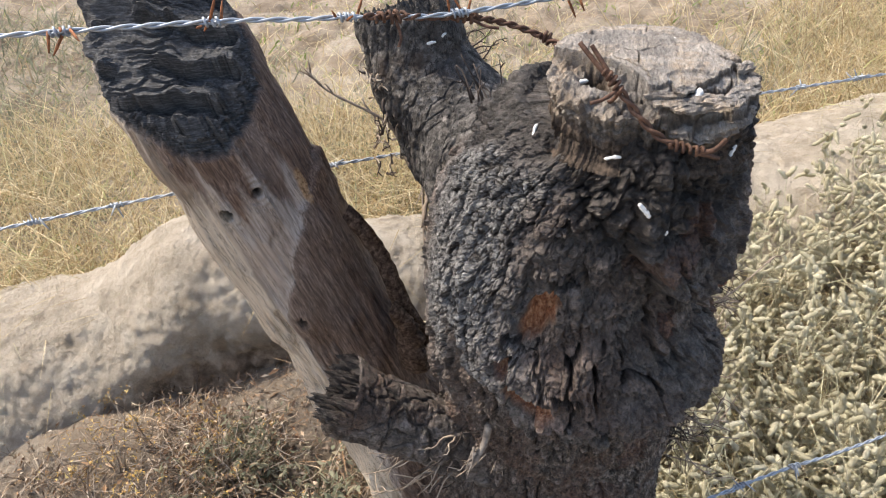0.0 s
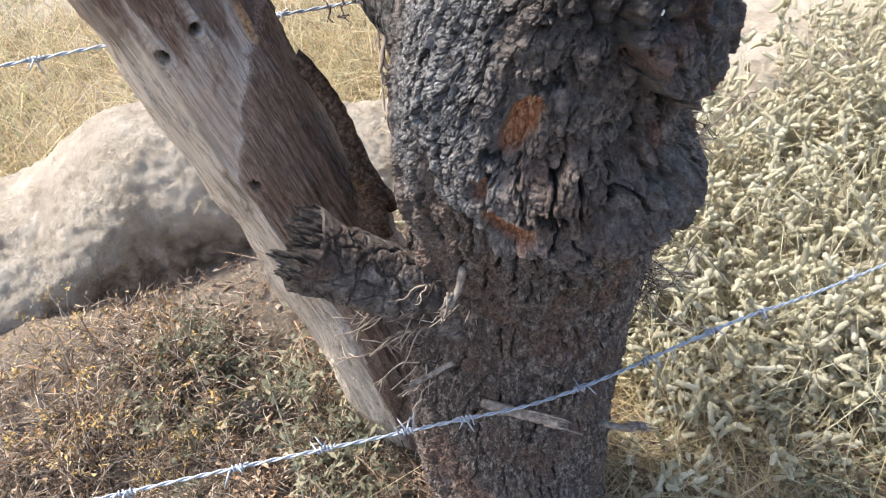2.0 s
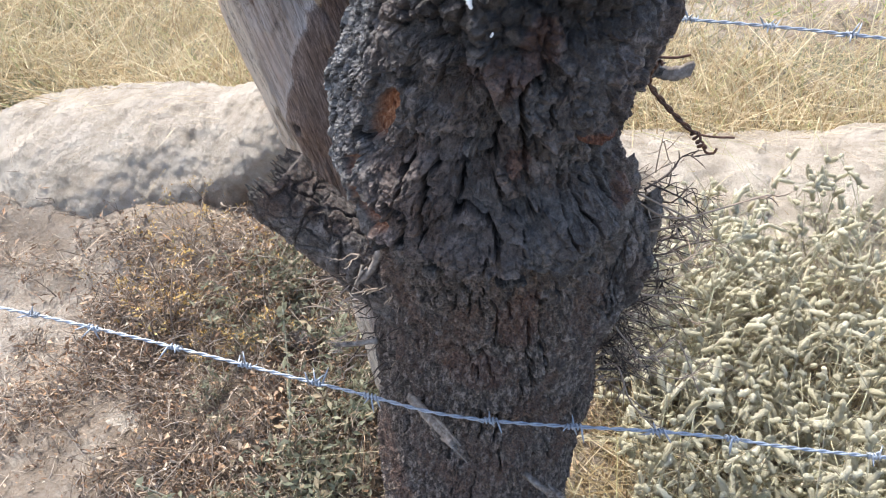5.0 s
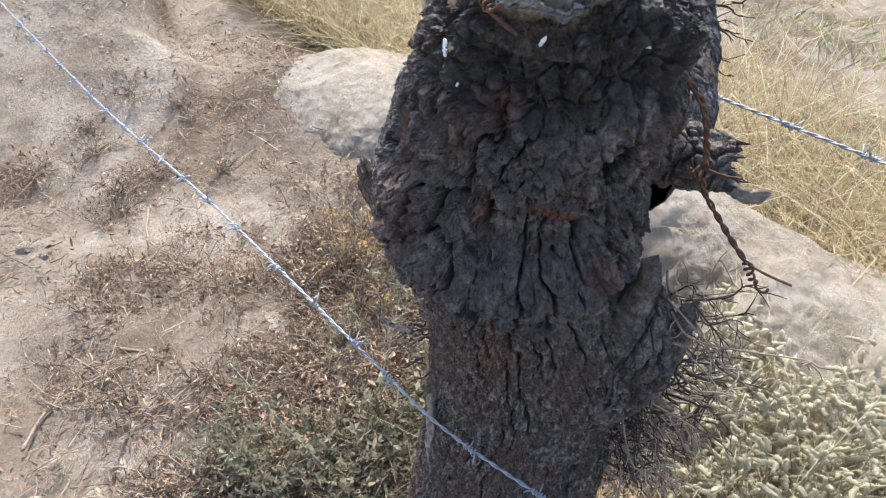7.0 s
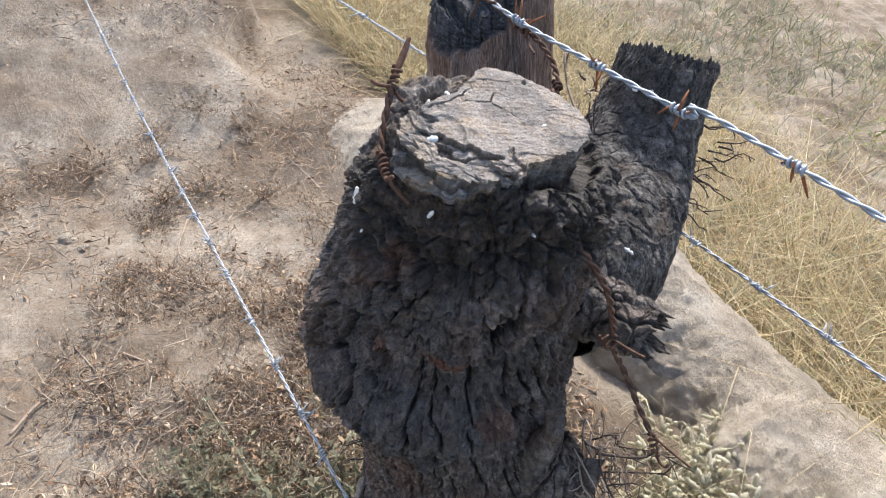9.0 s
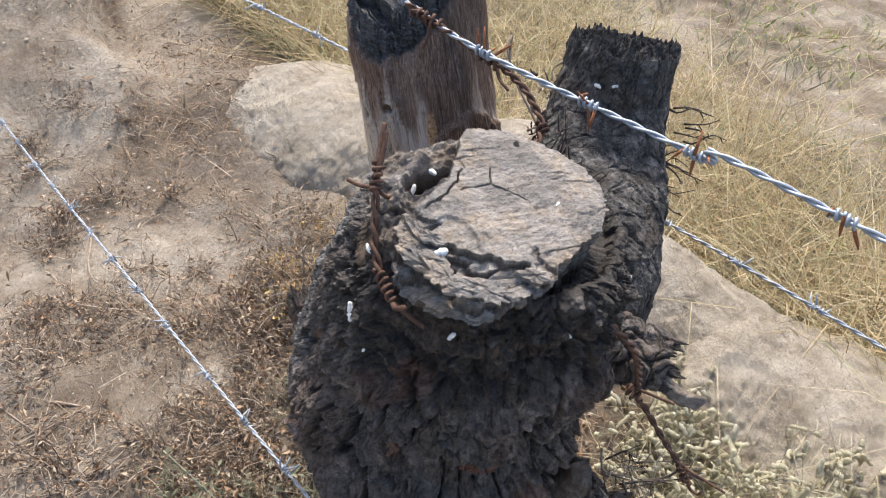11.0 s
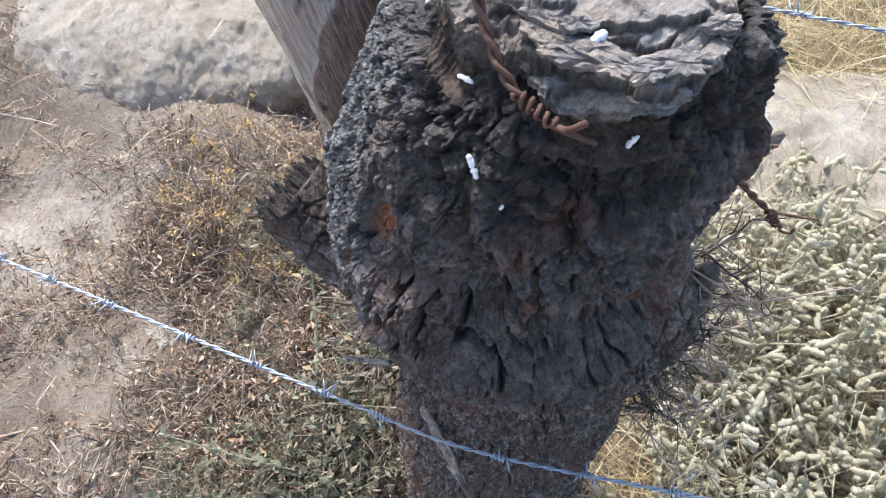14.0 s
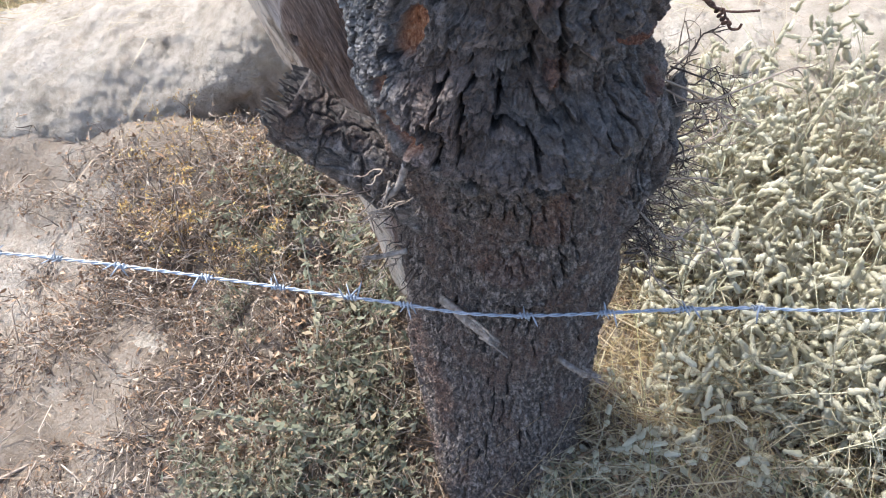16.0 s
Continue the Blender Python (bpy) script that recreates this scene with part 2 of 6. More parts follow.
def cut_wood(nt, b):
    v = coords(nt)
    grain = noise_tex(nt, turned(nt, -1.4, (1.4, 4.5, 4.5)), 60, 12, 0.8, 0.9)
    col = ramp(nt, grain, [(0.32, (0.19, 0.17, 0.152)), (0.5, (0.37, 0.335, 0.302)), (0.68, (0.57, 0.52, 0.475))])
    tan = ramp(nt, grain, [(0.33, (0.17, 0.122, 0.085)), (0.5, (0.39, 0.31, 0.23)), (0.67, (0.58, 0.475, 0.37))])
    c = mix(nt, ramp(nt, noise_tex(nt, v, 20, 8, 0.75), [(0.47, (0, 0, 0)), (0.58, (0.85, 0.85, 0.85))]), col, tan)
    c = mix(nt, ramp(nt, noise_tex(nt, v, 11, 6, 0.7), [(0.48, (0, 0, 0)), (0.58, (0.8, 0.8, 0.8))]), c, ramp(nt, grain, [(0.36, (0.1, 0.093, 0.088)), (0.64, (0.3, 0.282, 0.266))]))
    c = mix(nt, line_mask(nt, noise_tex(nt, turned(nt, -1.4, (0.8, 9, 9)), 14, 6, 0.7, 0.3), 0.007), c, (0.08, 0.066, 0.057))
    c = mix(nt, ramp(nt, noise_tex(nt, v, 240, 4, 0.7), [(0.62, (0, 0, 0)), (0.75, (0.7, 0.7, 0.7))]), c, (0.09, 0.075, 0.065))
    # char: wall, shelf and cavity, plus dark cracks and the steps' painted shade
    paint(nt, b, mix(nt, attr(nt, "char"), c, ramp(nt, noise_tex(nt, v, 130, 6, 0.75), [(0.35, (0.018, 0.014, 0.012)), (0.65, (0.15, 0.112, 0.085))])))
    bump(nt, b, grain, 0.9, 0.003)
    bump(nt, b, noise_tex(nt, v, 480, 7, 0.75), 0.8, 0.0018)


def bleached_wood(nt, b):
    lean = (radians(-8), radians(15.3))
    grain = noise_tex(nt, turned(nt, 0, (9, 9, 0.6), lean), 15, 10, 0.75, 0.5)
    fine = noise_tex(nt, turned(nt, 0, (12, 12, 0.7), lean), 42, 9, 0.75, 0.3)
    split = line_mask(nt, noise_tex(nt, turned(nt, 0, (6, 6, 0.35), lean), 10, 7, 0.7, 0.4), 0.016)
    blotch = ramp(nt, noise_tex(nt, turned(nt, 0, (2, 2, 0.6), lean), 12, 6, 0.65), [(0.4, (0, 0, 0)), (0.62, (0.75, 0.75, 0.75))])
    pale = ramp(nt, fine, [(0.36, (0.3, 0.255, 0.22)), (0.5, (0.53, 0.465, 0.415)), (0.64, (0.7, 0.64, 0.59))])
    pale = mix(nt, blotch, pale, ramp(nt, grain, [(0.38, (0.28, 0.195, 0.145)), (0.62, (0.6, 0.47, 0.375))]))
    brown = ramp(nt, fine, [(0.37, (0.05, 0.029, 0.02)), (0.5, (0.16, 0.098, 0.07)), (0.64, (0.37, 0.26, 0.195))])
    tan = ramp(nt, grain, [(0.36, (0.48, 0.38, 0.28)), (0.5, (0.66, 0.55, 0.43)), (0.66, (0.76, 0.67, 0.56))])
    c = mix(nt, attr(nt, "brown_share"), pale, brown)
    c = mix(nt, attr(nt, "sap"), c, tan)
    c = mix(nt, split, c, (0.07, 0.05, 0.04))
    c = mix(nt, attr(nt, "pit"), c, (0.02, 0.014, 0.011))
    c = mix(nt, attr(nt, "ochre"), c, ramp(nt, noise_tex(nt, coords(nt), 220, 5, 0.7), [(0.38, (0.22, 0.12, 0.06)), (0.6, (0.6, 0.4, 0.23))]))
    # black char; its pale streaks are sky glints put into the colour
    char = ramp(nt, noise_tex(nt, coords(nt, (1, 3, 9)), 60, 9, 0.8), [(0.34, (0.018, 0.018, 0.019)), (0.5, (0.06, 0.06, 0.063)), (0.66, (0.2, 0.2, 0.207))])
    paint(nt, b, mix(nt, attr(nt, "char"), c, char))
    bump(nt, b, split, -0.8, 0.004)
    bump(nt, b, grain, 0.6, 0.003)
    bump(nt, b, fine, 0.9, 0.003)


def chalk_rock(nt, b):
    v = coords(nt)
    col = ramp(nt, noise_tex(nt, v, 9, 10, 0.75), [(0.33, (0.34, 0.286, 0.222)), (0.5, (0.5, 0.437, 0.357)), (0.67, (0.62, 0.56, 0.475))])
    stain = mix(nt, ramp(nt, noise_tex(nt, coords(nt, (1, 1, 1.6)), 11, 6, 0.7), [(0.55, (0, 0, 0)), (0.74, (0.6, 0.6, 0.6))]), col, (0.36, 0.28, 0.2))
    earth = ramp(nt, noise_tex(nt, v, 16, 8, 0.7), [(0.34, (0.17, 0.122, 0.086)), (0.5, (0.32, 0.245, 0.18)), (0.66, (0.46, 0.37, 0.285))])
    paint(nt, b, mix(nt, attr(nt, "broken"), stain, earth))
    bump(nt, b, noise_tex(nt, v, 30, 10, 0.75), 1.0, 0.02)
    bump(nt, b, noise_tex(nt, v, 110, 7, 0.75), 1.0, 0.012)


def sandy_soil(nt, b):
    v = coords(nt)
    col = ramp(nt, noise_tex(nt, v, 2.3, 9, 0.68), [(0.33, (0.16, 0.125, 0.094)), (0.47, (0.29, 0.245, 0.195)), (0.62, (0.44, 0.393, 0.33))])
    litter = ramp(nt, noise_tex(nt, v, 70, 6, 0.75), [(0.42, (0, 0, 0)), (0.62, (1, 1, 1))])
    col = mix(nt, mix(nt, 0.55, (0, 0, 0), litter), col, (0.2, 0.145, 0.1))
    paint(nt, b, mix(nt, attr(nt, "litter"), col, (0.11, 0.08, 0.056)))
    bump(nt, b, noise_tex(nt, v, 26, 10, 0.75), 0.8, 0.03)
    bump(nt, b, noise_tex(nt, v, 210, 6, 0.75), 0.6, 0.006)


def plain(stops, scale=60, bumps=0.4, dist=0.001, by_island=False, by_object=False, strength=1.0):
    def build(nt, b):
        f = island(nt) if by_island else (rnd(nt) if by_object else noise_tex(nt, coords(nt), scale, 6, 0.65))
        c = ramp(nt, f, stops)
        if by_island:
            c = mix(nt, ramp(nt, noise_tex(nt, coords(nt), scale, 4, 0.6), [(0.35, (0.5, 0.5, 0.5)), (0.65, (0, 0, 0))]), c, stops[0][1])
        paint(nt, b, c)
        if bumps:
            bump(nt, b, noise_tex(nt, coords(nt), scale * 4, 4, 0.6), bumps, dist)
    return build


def galvanised(nt, b):
    v = coords(nt)
    paint(nt, b, ramp(nt, noise_tex(nt, v, 160, 5, 0.6), [(0.3, (0.281, 0.312, 0.359)), (0.6, (0.39, 0.429, 0.484)), (0.8, (0.484, 0.515, 0.546))]))
    b.inputs["Metallic"].default_value = 0.55


def rusty(nt, b):
    v = coords(nt)
    paint(nt, b, ramp(nt, noise_tex(nt, v, 120, 6, 0.7), [(0.3, (0.045, 0.025, 0.018)), (0.52, (0.105, 0.056, 0.038)), (0.72, (0.2, 0.115, 0.078))]))
    bump(nt, b, noise_tex(nt, v, 900, 4, 0.7), 0.6, 0.0006)


def leafy(stops):
    def build(nt, b):
        paint(nt, b, ramp(nt, island(nt), stops))
        b.inputs["Subsurface Weight"].default_value = 0.0
    return build


BARK = material("charred_bark", charred_bark, 0.82, 0.3)
LIMB = material("scorched_grey_bark", grey_limb, 0.85, 0.25)
CUT = material("weathered_cut_wood", cut_wood, 0.85, 0.2)
POST = material("bleached_dead_wood", bleached_wood, 0.75, 0.3)
ROCK = material("chalky_rock", chalk_rock, 0.95, 0.1)
SOIL = material("sandy_soil", sandy_soil, 0.95, 0.1)
ZINC = material("galvanised_wire", galvanised, 0.6, 0.4)
RUST_TIP = material("orange_rust", plain([(0.3, (0.1, 0.045, 0.025)), (0.55, (0.28, 0.11, 0.05)), (0.75, (0.42, 0.19, 0.09))], 200, 0.5, 0.0005), 0.8, 0.2)
RUST = material("rusted_iron", rusty, 0.8, 0.3)
FUZZ = material("woolly_white_flower_spike", plain([(0.0, (0.58, 0.535, 0.385)), (0.5, (0.71, 0.67, 0.515)), (1.0, (0.8, 0.765, 0.625))], 120, 1.0, 0.005, by_island=True), 1.0, 0.05)
FUZZ_ONE = material("woolly_white_catkin", plain([(0.0, (0.58, 0.535, 0.385)), (0.5, (0.71, 0.67, 0.515)), (1.0, (0.8, 0.765, 0.625))], 120, 1.0, 0.005, by_object=True), 1.0, 0.05)
FUZZ_STEM = material("pale_dry_stem", plain([(0.0, (0.42, 0.36, 0.25)), (0.5, (0.57, 0.52, 0.38)), (1.0, (0.5, 0.5, 0.35))], 80, 0, by_island=True), 0.9, 0.1)
STRAW = material("dry_straw", plain([(0.0, (0.26, 0.18, 0.1)), (0.2, (0.46, 0.36, 0.2)), (0.55, (0.63, 0.53, 0.33)), (0.82, (0.76, 0.67, 0.48)), (1.0, (0.38, 0.42, 0.18))], 30, 0, by_island=True), 0.8, 0.2)
TWIG = material("dry_twig", plain([(0.0, (0.13, 0.1, 0.08)), (0.5, (0.33, 0.26, 0.2)), (1.0, (0.56, 0.48, 0.39))], 90, 0.3, by_island=True), 0.85, 0.15)
BURNT_TWIG = material("burnt_twig", plain([(0.0, (0.03, 0.025, 0.023)), (0.6, (0.08, 0.063, 0.055)), (1.0, (0.16, 0.125, 0.1))], 90, 0.3, by_island=True), 0.8, 0.2)
LITTER = material("dead_leaf_litter", plain([(0.0, (0.15, 0.1, 0.072)), (0.3, (0.36, 0.22, 0.125)), (0.6, (0.46, 0.33, 0.215)), (0.85, (0.5, 0.41, 0.305)), (1.0, (0.62, 0.54, 0.42))], 40, 0, by_island=True), 0.85, 0.15)
BROWNBARK = material("loose_brown_bark", plain([(0.34, (0.035, 0.022, 0.016)), (0.5, (0.1, 0.066, 0.048)), (0.66, (0.22, 0.155, 0.115))], 140, 0.8, 0.002), 0.9, 0.1)
CRUMB = material("dry_soil_crumb", plain([(0.0, (0.26, 0.2, 0.15)), (0.5, (0.4, 0.335, 0.265)), (1.0, (0.56, 0.5, 0.42))], 60, 0, by_island=True), 0.95, 0.1)
GREEN = material("dusty_green_leaf", leafy([(0.0, (0.15, 0.16, 0.11)), (0.35, (0.23, 0.24, 0.165)), (0.65, (0.31, 0.305, 0.215)), (0.85, (0.36, 0.28, 0.18)), (1.0, (0.4, 0.36, 0.26))]), 0.75, 0.2)
SPROUT = material("fresh_green_sprout", leafy([(0.0, (0.16, 0.21, 0.07)), (0.5, (0.26, 0.32, 0.11)), (1.0, (0.38, 0.4, 0.19))]), 0.75, 0.2)
YELLOW = material("dry_yellow_flower", leafy([(0.0, (0.3, 0.18, 0.07)), (0.5, (0.44, 0.28, 0.09)), (1.0, (0.54, 0.42, 0.18))]), 0.8, 0.15)
SAGE = material("grey_green_leaf", leafy([(0.0, (0.34, 0.33, 0.22)), (0.5, (0.46, 0.44, 0.31)), (1.0, (0.56, 0.51, 0.37))]), 0.85, 0.1)


def thin_cloth(m, share):
    """Let some light pass through a woolly or leafy material."""
    nt = m.node_tree
    b = nt.nodes["Principled BSDF"]
    outn = [n for n in nt.nodes if n.type == "OUTPUT_MATERIAL"][0]
    tr, mx = nt.nodes.new("ShaderNodeBsdfTranslucent"), nt.nodes.new("ShaderNodeMixShader")
    mx.inputs[0].default_value = share
    nt.links.new(b.inputs["Base Color"].links[0].from_socket, tr.inputs["Color"])
    nt.links.new(b.outputs[0], mx.inputs[1])
    nt.links.new(tr.outputs[0], mx.inputs[2])
    nt.links.new(mx.outputs[0], outn.inputs["Surface"])


for m_ in (FUZZ, FUZZ_ONE, SAGE, STRAW, GREEN, SPROUT):
    thin_cloth(m_, 0.4)
CHALKWHITE = material("white_cocoon", plain([(0.3, (0.62, 0.62, 0.6)), (0.6, (0.82, 0.82, 0.8))], 300, 0.4, 0.0006), 0.8, 0.2)
STICK = material("grey_broken_stick", plain([(0.3, (0.1, 0.08, 0.068)), (0.5, (0.2, 0.172, 0.148)), (0.7, (0.35, 0.31, 0.27))], 120, 0.6, 0.001), 0.85, 0.15)




# ---- ground ----
def ground_height(x, y):
    """The lie of the land: it falls to the path, rises to a sandy bank and is level in the field behind."""
    h = -0.05 + 0.1 * np.clip(y - 0.6, -1.4, 1.2) + 0.1 * np.clip(x - 0.1, -2.2, 1.2)
    # a sandy bank with a washed-out end, and a hollow at the foot of the stump
    d = smooth(1.4, 3.6, -x + 0.25 * (y - 0.6)) * (1 - smooth(0.7, 0.98, y + 0.05 * np.sin(7 * x + 1) + 0.1 * (x + 2)))
    h = h - 0.17 * np.exp(-((x - 0.15) / 0.42) ** 2 - ((y - 0.5) / 0.32) ** 2)
    rock = np.exp(-((y - 1.6 - 0.2 * x) / 0.36) ** 2) * smooth(-2.9, -1.9, x)
    # earth banked up against the front of the long rock
    h = h + 0.09 * np.exp(-((y - 1.36 - 0.2 * x) / 0.18) ** 2) * smooth(-1.35, -0.9, x) * smooth(0.25, -0.25, x)
    return h + 0.46 * d + (0.05 + 0.12 * smooth(-0.9, -1.5, x)) * rock


def build_ground():
    far = np.array([4.2, 5, 6.5, 9, 13, 20, 34, 60, 120, 250, 600])
    xs = np.concatenate([-far[::-1], np.linspace(-4, 4, 271), far])
    ys = np.concatenate([-far[::-1] - 0.0, np.linspace(-3, 7, 311), far + 3])
    gx, gy = np.meshgrid(xs, ys)
    x, y = gx.ravel(), gy.ravel()
    p = np.stack([x, y, np.zeros_like(x)], 1)
    near = 1 - smooth(4, 9, np.hypot(x, y - 2))
    clod = 1 - np.abs(fbm(p * 9, 4, 5))
    z = ground_height(x, y) + near * (0.05 * fbm(p * 1.7, 4, 2) + 0.022 * fbm(p * 11, 4, 3) + 0.012 * clod)
    field = smooth(2.6, 4.2, y) * near
    z += field * (0.04 * np.abs(fbm(p * 4.0, 4, 8)) + 0.035 * fbm(p * 14, 3, 9))
    litter = smooth(0.05, 0.35, fbm(p * 2.1, 4, 11) + 0.6 * smooth(1.1, 0.35, np.hypot(x - 0.0, (y - 0.7) * 1.1)) - 0.1)
    litter = np.maximum(litter * smooth(-2.7, -1.9, x) * (0.3 + 0.7 * smooth(0.45, 0.1, x)), 0.15 * smooth(1.9, 2.3, y - 0.2 * np.clip(x, -3, 3)) * smooth(-0.3, 0.25, fbm(p * 1.3, 4, 15)))
    litter = np.maximum(litter, 0.9 * smooth(0.55, 0.2, np.hypot((x + 0.5) * 0.8, y - 1.1) + 0.15 * fbm(p * 5, 3, 16)))
    me = mesh_np("ground", np.stack([x, y, z], 1), grid_faces(len(xs), len(ys), False), SOIL, True, {"litter": litter * 0.6})
    return tagged(piece("ground", me), "dry sandy ground strewn with dead leaves and twigs", "ground", kind="structure")


GROUND = build_ground()


# ---- the burnt tree ----
def loft(levels, nu, nv, power=1.0):
    """Rings between rows of (z, cx, cy, rx, ry): ring angles, heights, centres and radii as full arrays."""
    lv = np.array(levels)
    t = np.linspace(0, 1, nv)
    zs = lv[0, 0] + (lv[-1, 0] - lv[0, 0]) * t ** power
    k = np.array([np.interp(zs, lv[:, 0], lv[:, c]) for c in (1, 2, 3, 4)])
    w = max(3, nv // 40)
    ker = np.hanning(2 * w + 1)
    ker /= ker.sum()
    k = np.array([np.convolve(np.pad(r, w, mode="edge"), ker, "valid") for r in k])
    a = np.arange(nu) * 2 * np.pi / nu
    return np.tile(a, nv), np.repeat(zs, nu), np.repeat(k.T, nu, axis=0)


def wrap_angle(a):
    return (a + np.pi) % (2 * np.pi) - np.pi


def bark_relief(p, wide=0.021, tall=0.062, seed=3):
    """Stepped, cracked plates: 0 in the fissures to 1 on the proudest plates."""
    k, m = 0.021 / wide, 0.062 / tall
    warp = np.stack([fbm(p * 26, 4, seed + 40, 0.6), fbm(p * 26, 4, seed + 50, 0.6), fbm(p * 18, 4, seed + 60, 0.6)], 1)
    q = p + 0.01 * warp
    fray = fbm(p * (150, 150, 100), 3, seed + 61)
    f1, f2, ident = cells(q / (wide * 1.35, wide * 1.35, tall * 1.5), seed)
    gap = smooth(0.0, 0.12, f2 - f1 + 0.06 * fray)
    g1, g2, small = cells((q + 0.004 * warp) / (wide * 0.6, wide * 0.6, tall * 0.55), seed + 8)
    crack = smooth(0.01, 0.1, np.abs(fbm(q * (27 * k, 27 * k, 4.5 * m), 2, seed + 3)) + 0.02 * fray)
    hair = smooth(0.0, 0.05, np.abs(fbm(q * (62 * k, 62 * k, 15 * m), 3, seed + 4)) + 0.015 * fray)
    edge = (0.08 + 0.92 * crack) * (0.3 + 0.7 * gap) * (0.75 + 0.25 * hair)
    step = 0.52 + 0.36 * ident + 0.12 * small
    return edge * step, edge, ident


def plate_field(a, z, columns, tall, seed, p):
    """Overlapping bark plates in columns round a stem. Gives the height (0 in the fissures to 1), the share that is not fissure, and a random number of each plate."""
    u = a / (2 * np.pi) * columns + 1.25 * fbm(p * (13, 13, 10), 3, seed) + 0.5 * fbm(p * (48, 48, 34), 4, seed + 1, 0.6)
    col = np.floor(u)
    s = (u - col) * 2 - 1
    col = (col % columns).astype(np.int64)
    zero = np.zeros_like(col)
    rc = _hash(col, zero, zero, seed + 2) / 4294967295.0
    # the lower end of a plate hangs in a blunt tongue
    v = z / tall + 7 * rc - 0.2 * s * s * (0.4 + rc) + 0.42 * fbm(p * (30, 30, 14), 3, seed + 3) + 0.12 * fbm(p * 110, 3, seed + 6)
    row = np.floor(v)
    q = v - row
    ident = _hash(col, row.astype(np.int64), zero, seed + 4) / 4294967295.0
    # some neighbours have grown together: their joint is only a shallow crease
    side = np.where(s > 0, col, (col - 1) % columns).astype(np.int64)
    joint = _hash(side, np.floor(z / tall * 0.6).astype(np.int64), zero, seed + 5) / 4294967295.0
    wide = 0.1 + 0.24 * smooth(0.3, 1.0, joint) + 0.2 * fbm(p * (55, 55, 30), 4, seed + 7, 0.6)
    flank = smooth(0.0, 1.0, (1 - np.abs(s)) / np.clip(wide, 0.05, 1))
    foot = smooth(0.0, 0.055, q)
    head = 1 - 0.55 * smooth(0.55, 1.0, q)
    open_joint = 0.12 + 0.88 * smooth(0.35, 0.7, joint)
    split = smooth(0.0, 0.07, np.abs(fbm(p * (70, 70, 18), 3, seed + 8)) + 0.02)
    c1, c2, chunk = cells((p + 0.006 * np.stack([fbm(p * 60, 2, seed + 9), fbm(p * 60, 2, seed + 10), fbm(p * 60, 2, seed + 11)], 1)) / (0.012, 0.012, 0.02), seed + 12)
    edge = (1 - open_joint * (1 - flank)) * (0.2 + 0.8 * foot) * (0.7 + 0.3 * split) * (0.82 + 0.18 * smooth(0.0, 0.12, c2 - c1))
    return edge * head * (0.5 + 0.32 * ident + 0.18 * chunk), edge, ident


def scale_field(p, size, seed):
    """Small cracked scales, longer than wide."""
    warp = 0.007 * np.stack([fbm(p * 40, 3, seed + 40), fbm(p * 40, 3, seed + 50), fbm(p * 30, 3, seed + 60)], 1)
    f1, f2, ident = cells((p + warp) / size, seed)
    edge = smooth(0.0, 0.16, f2 - f1 + 0.07 * fbm(p * 170, 3, seed + 61))
    return edge * (0.55 + 0.45 * ident), edge, ident


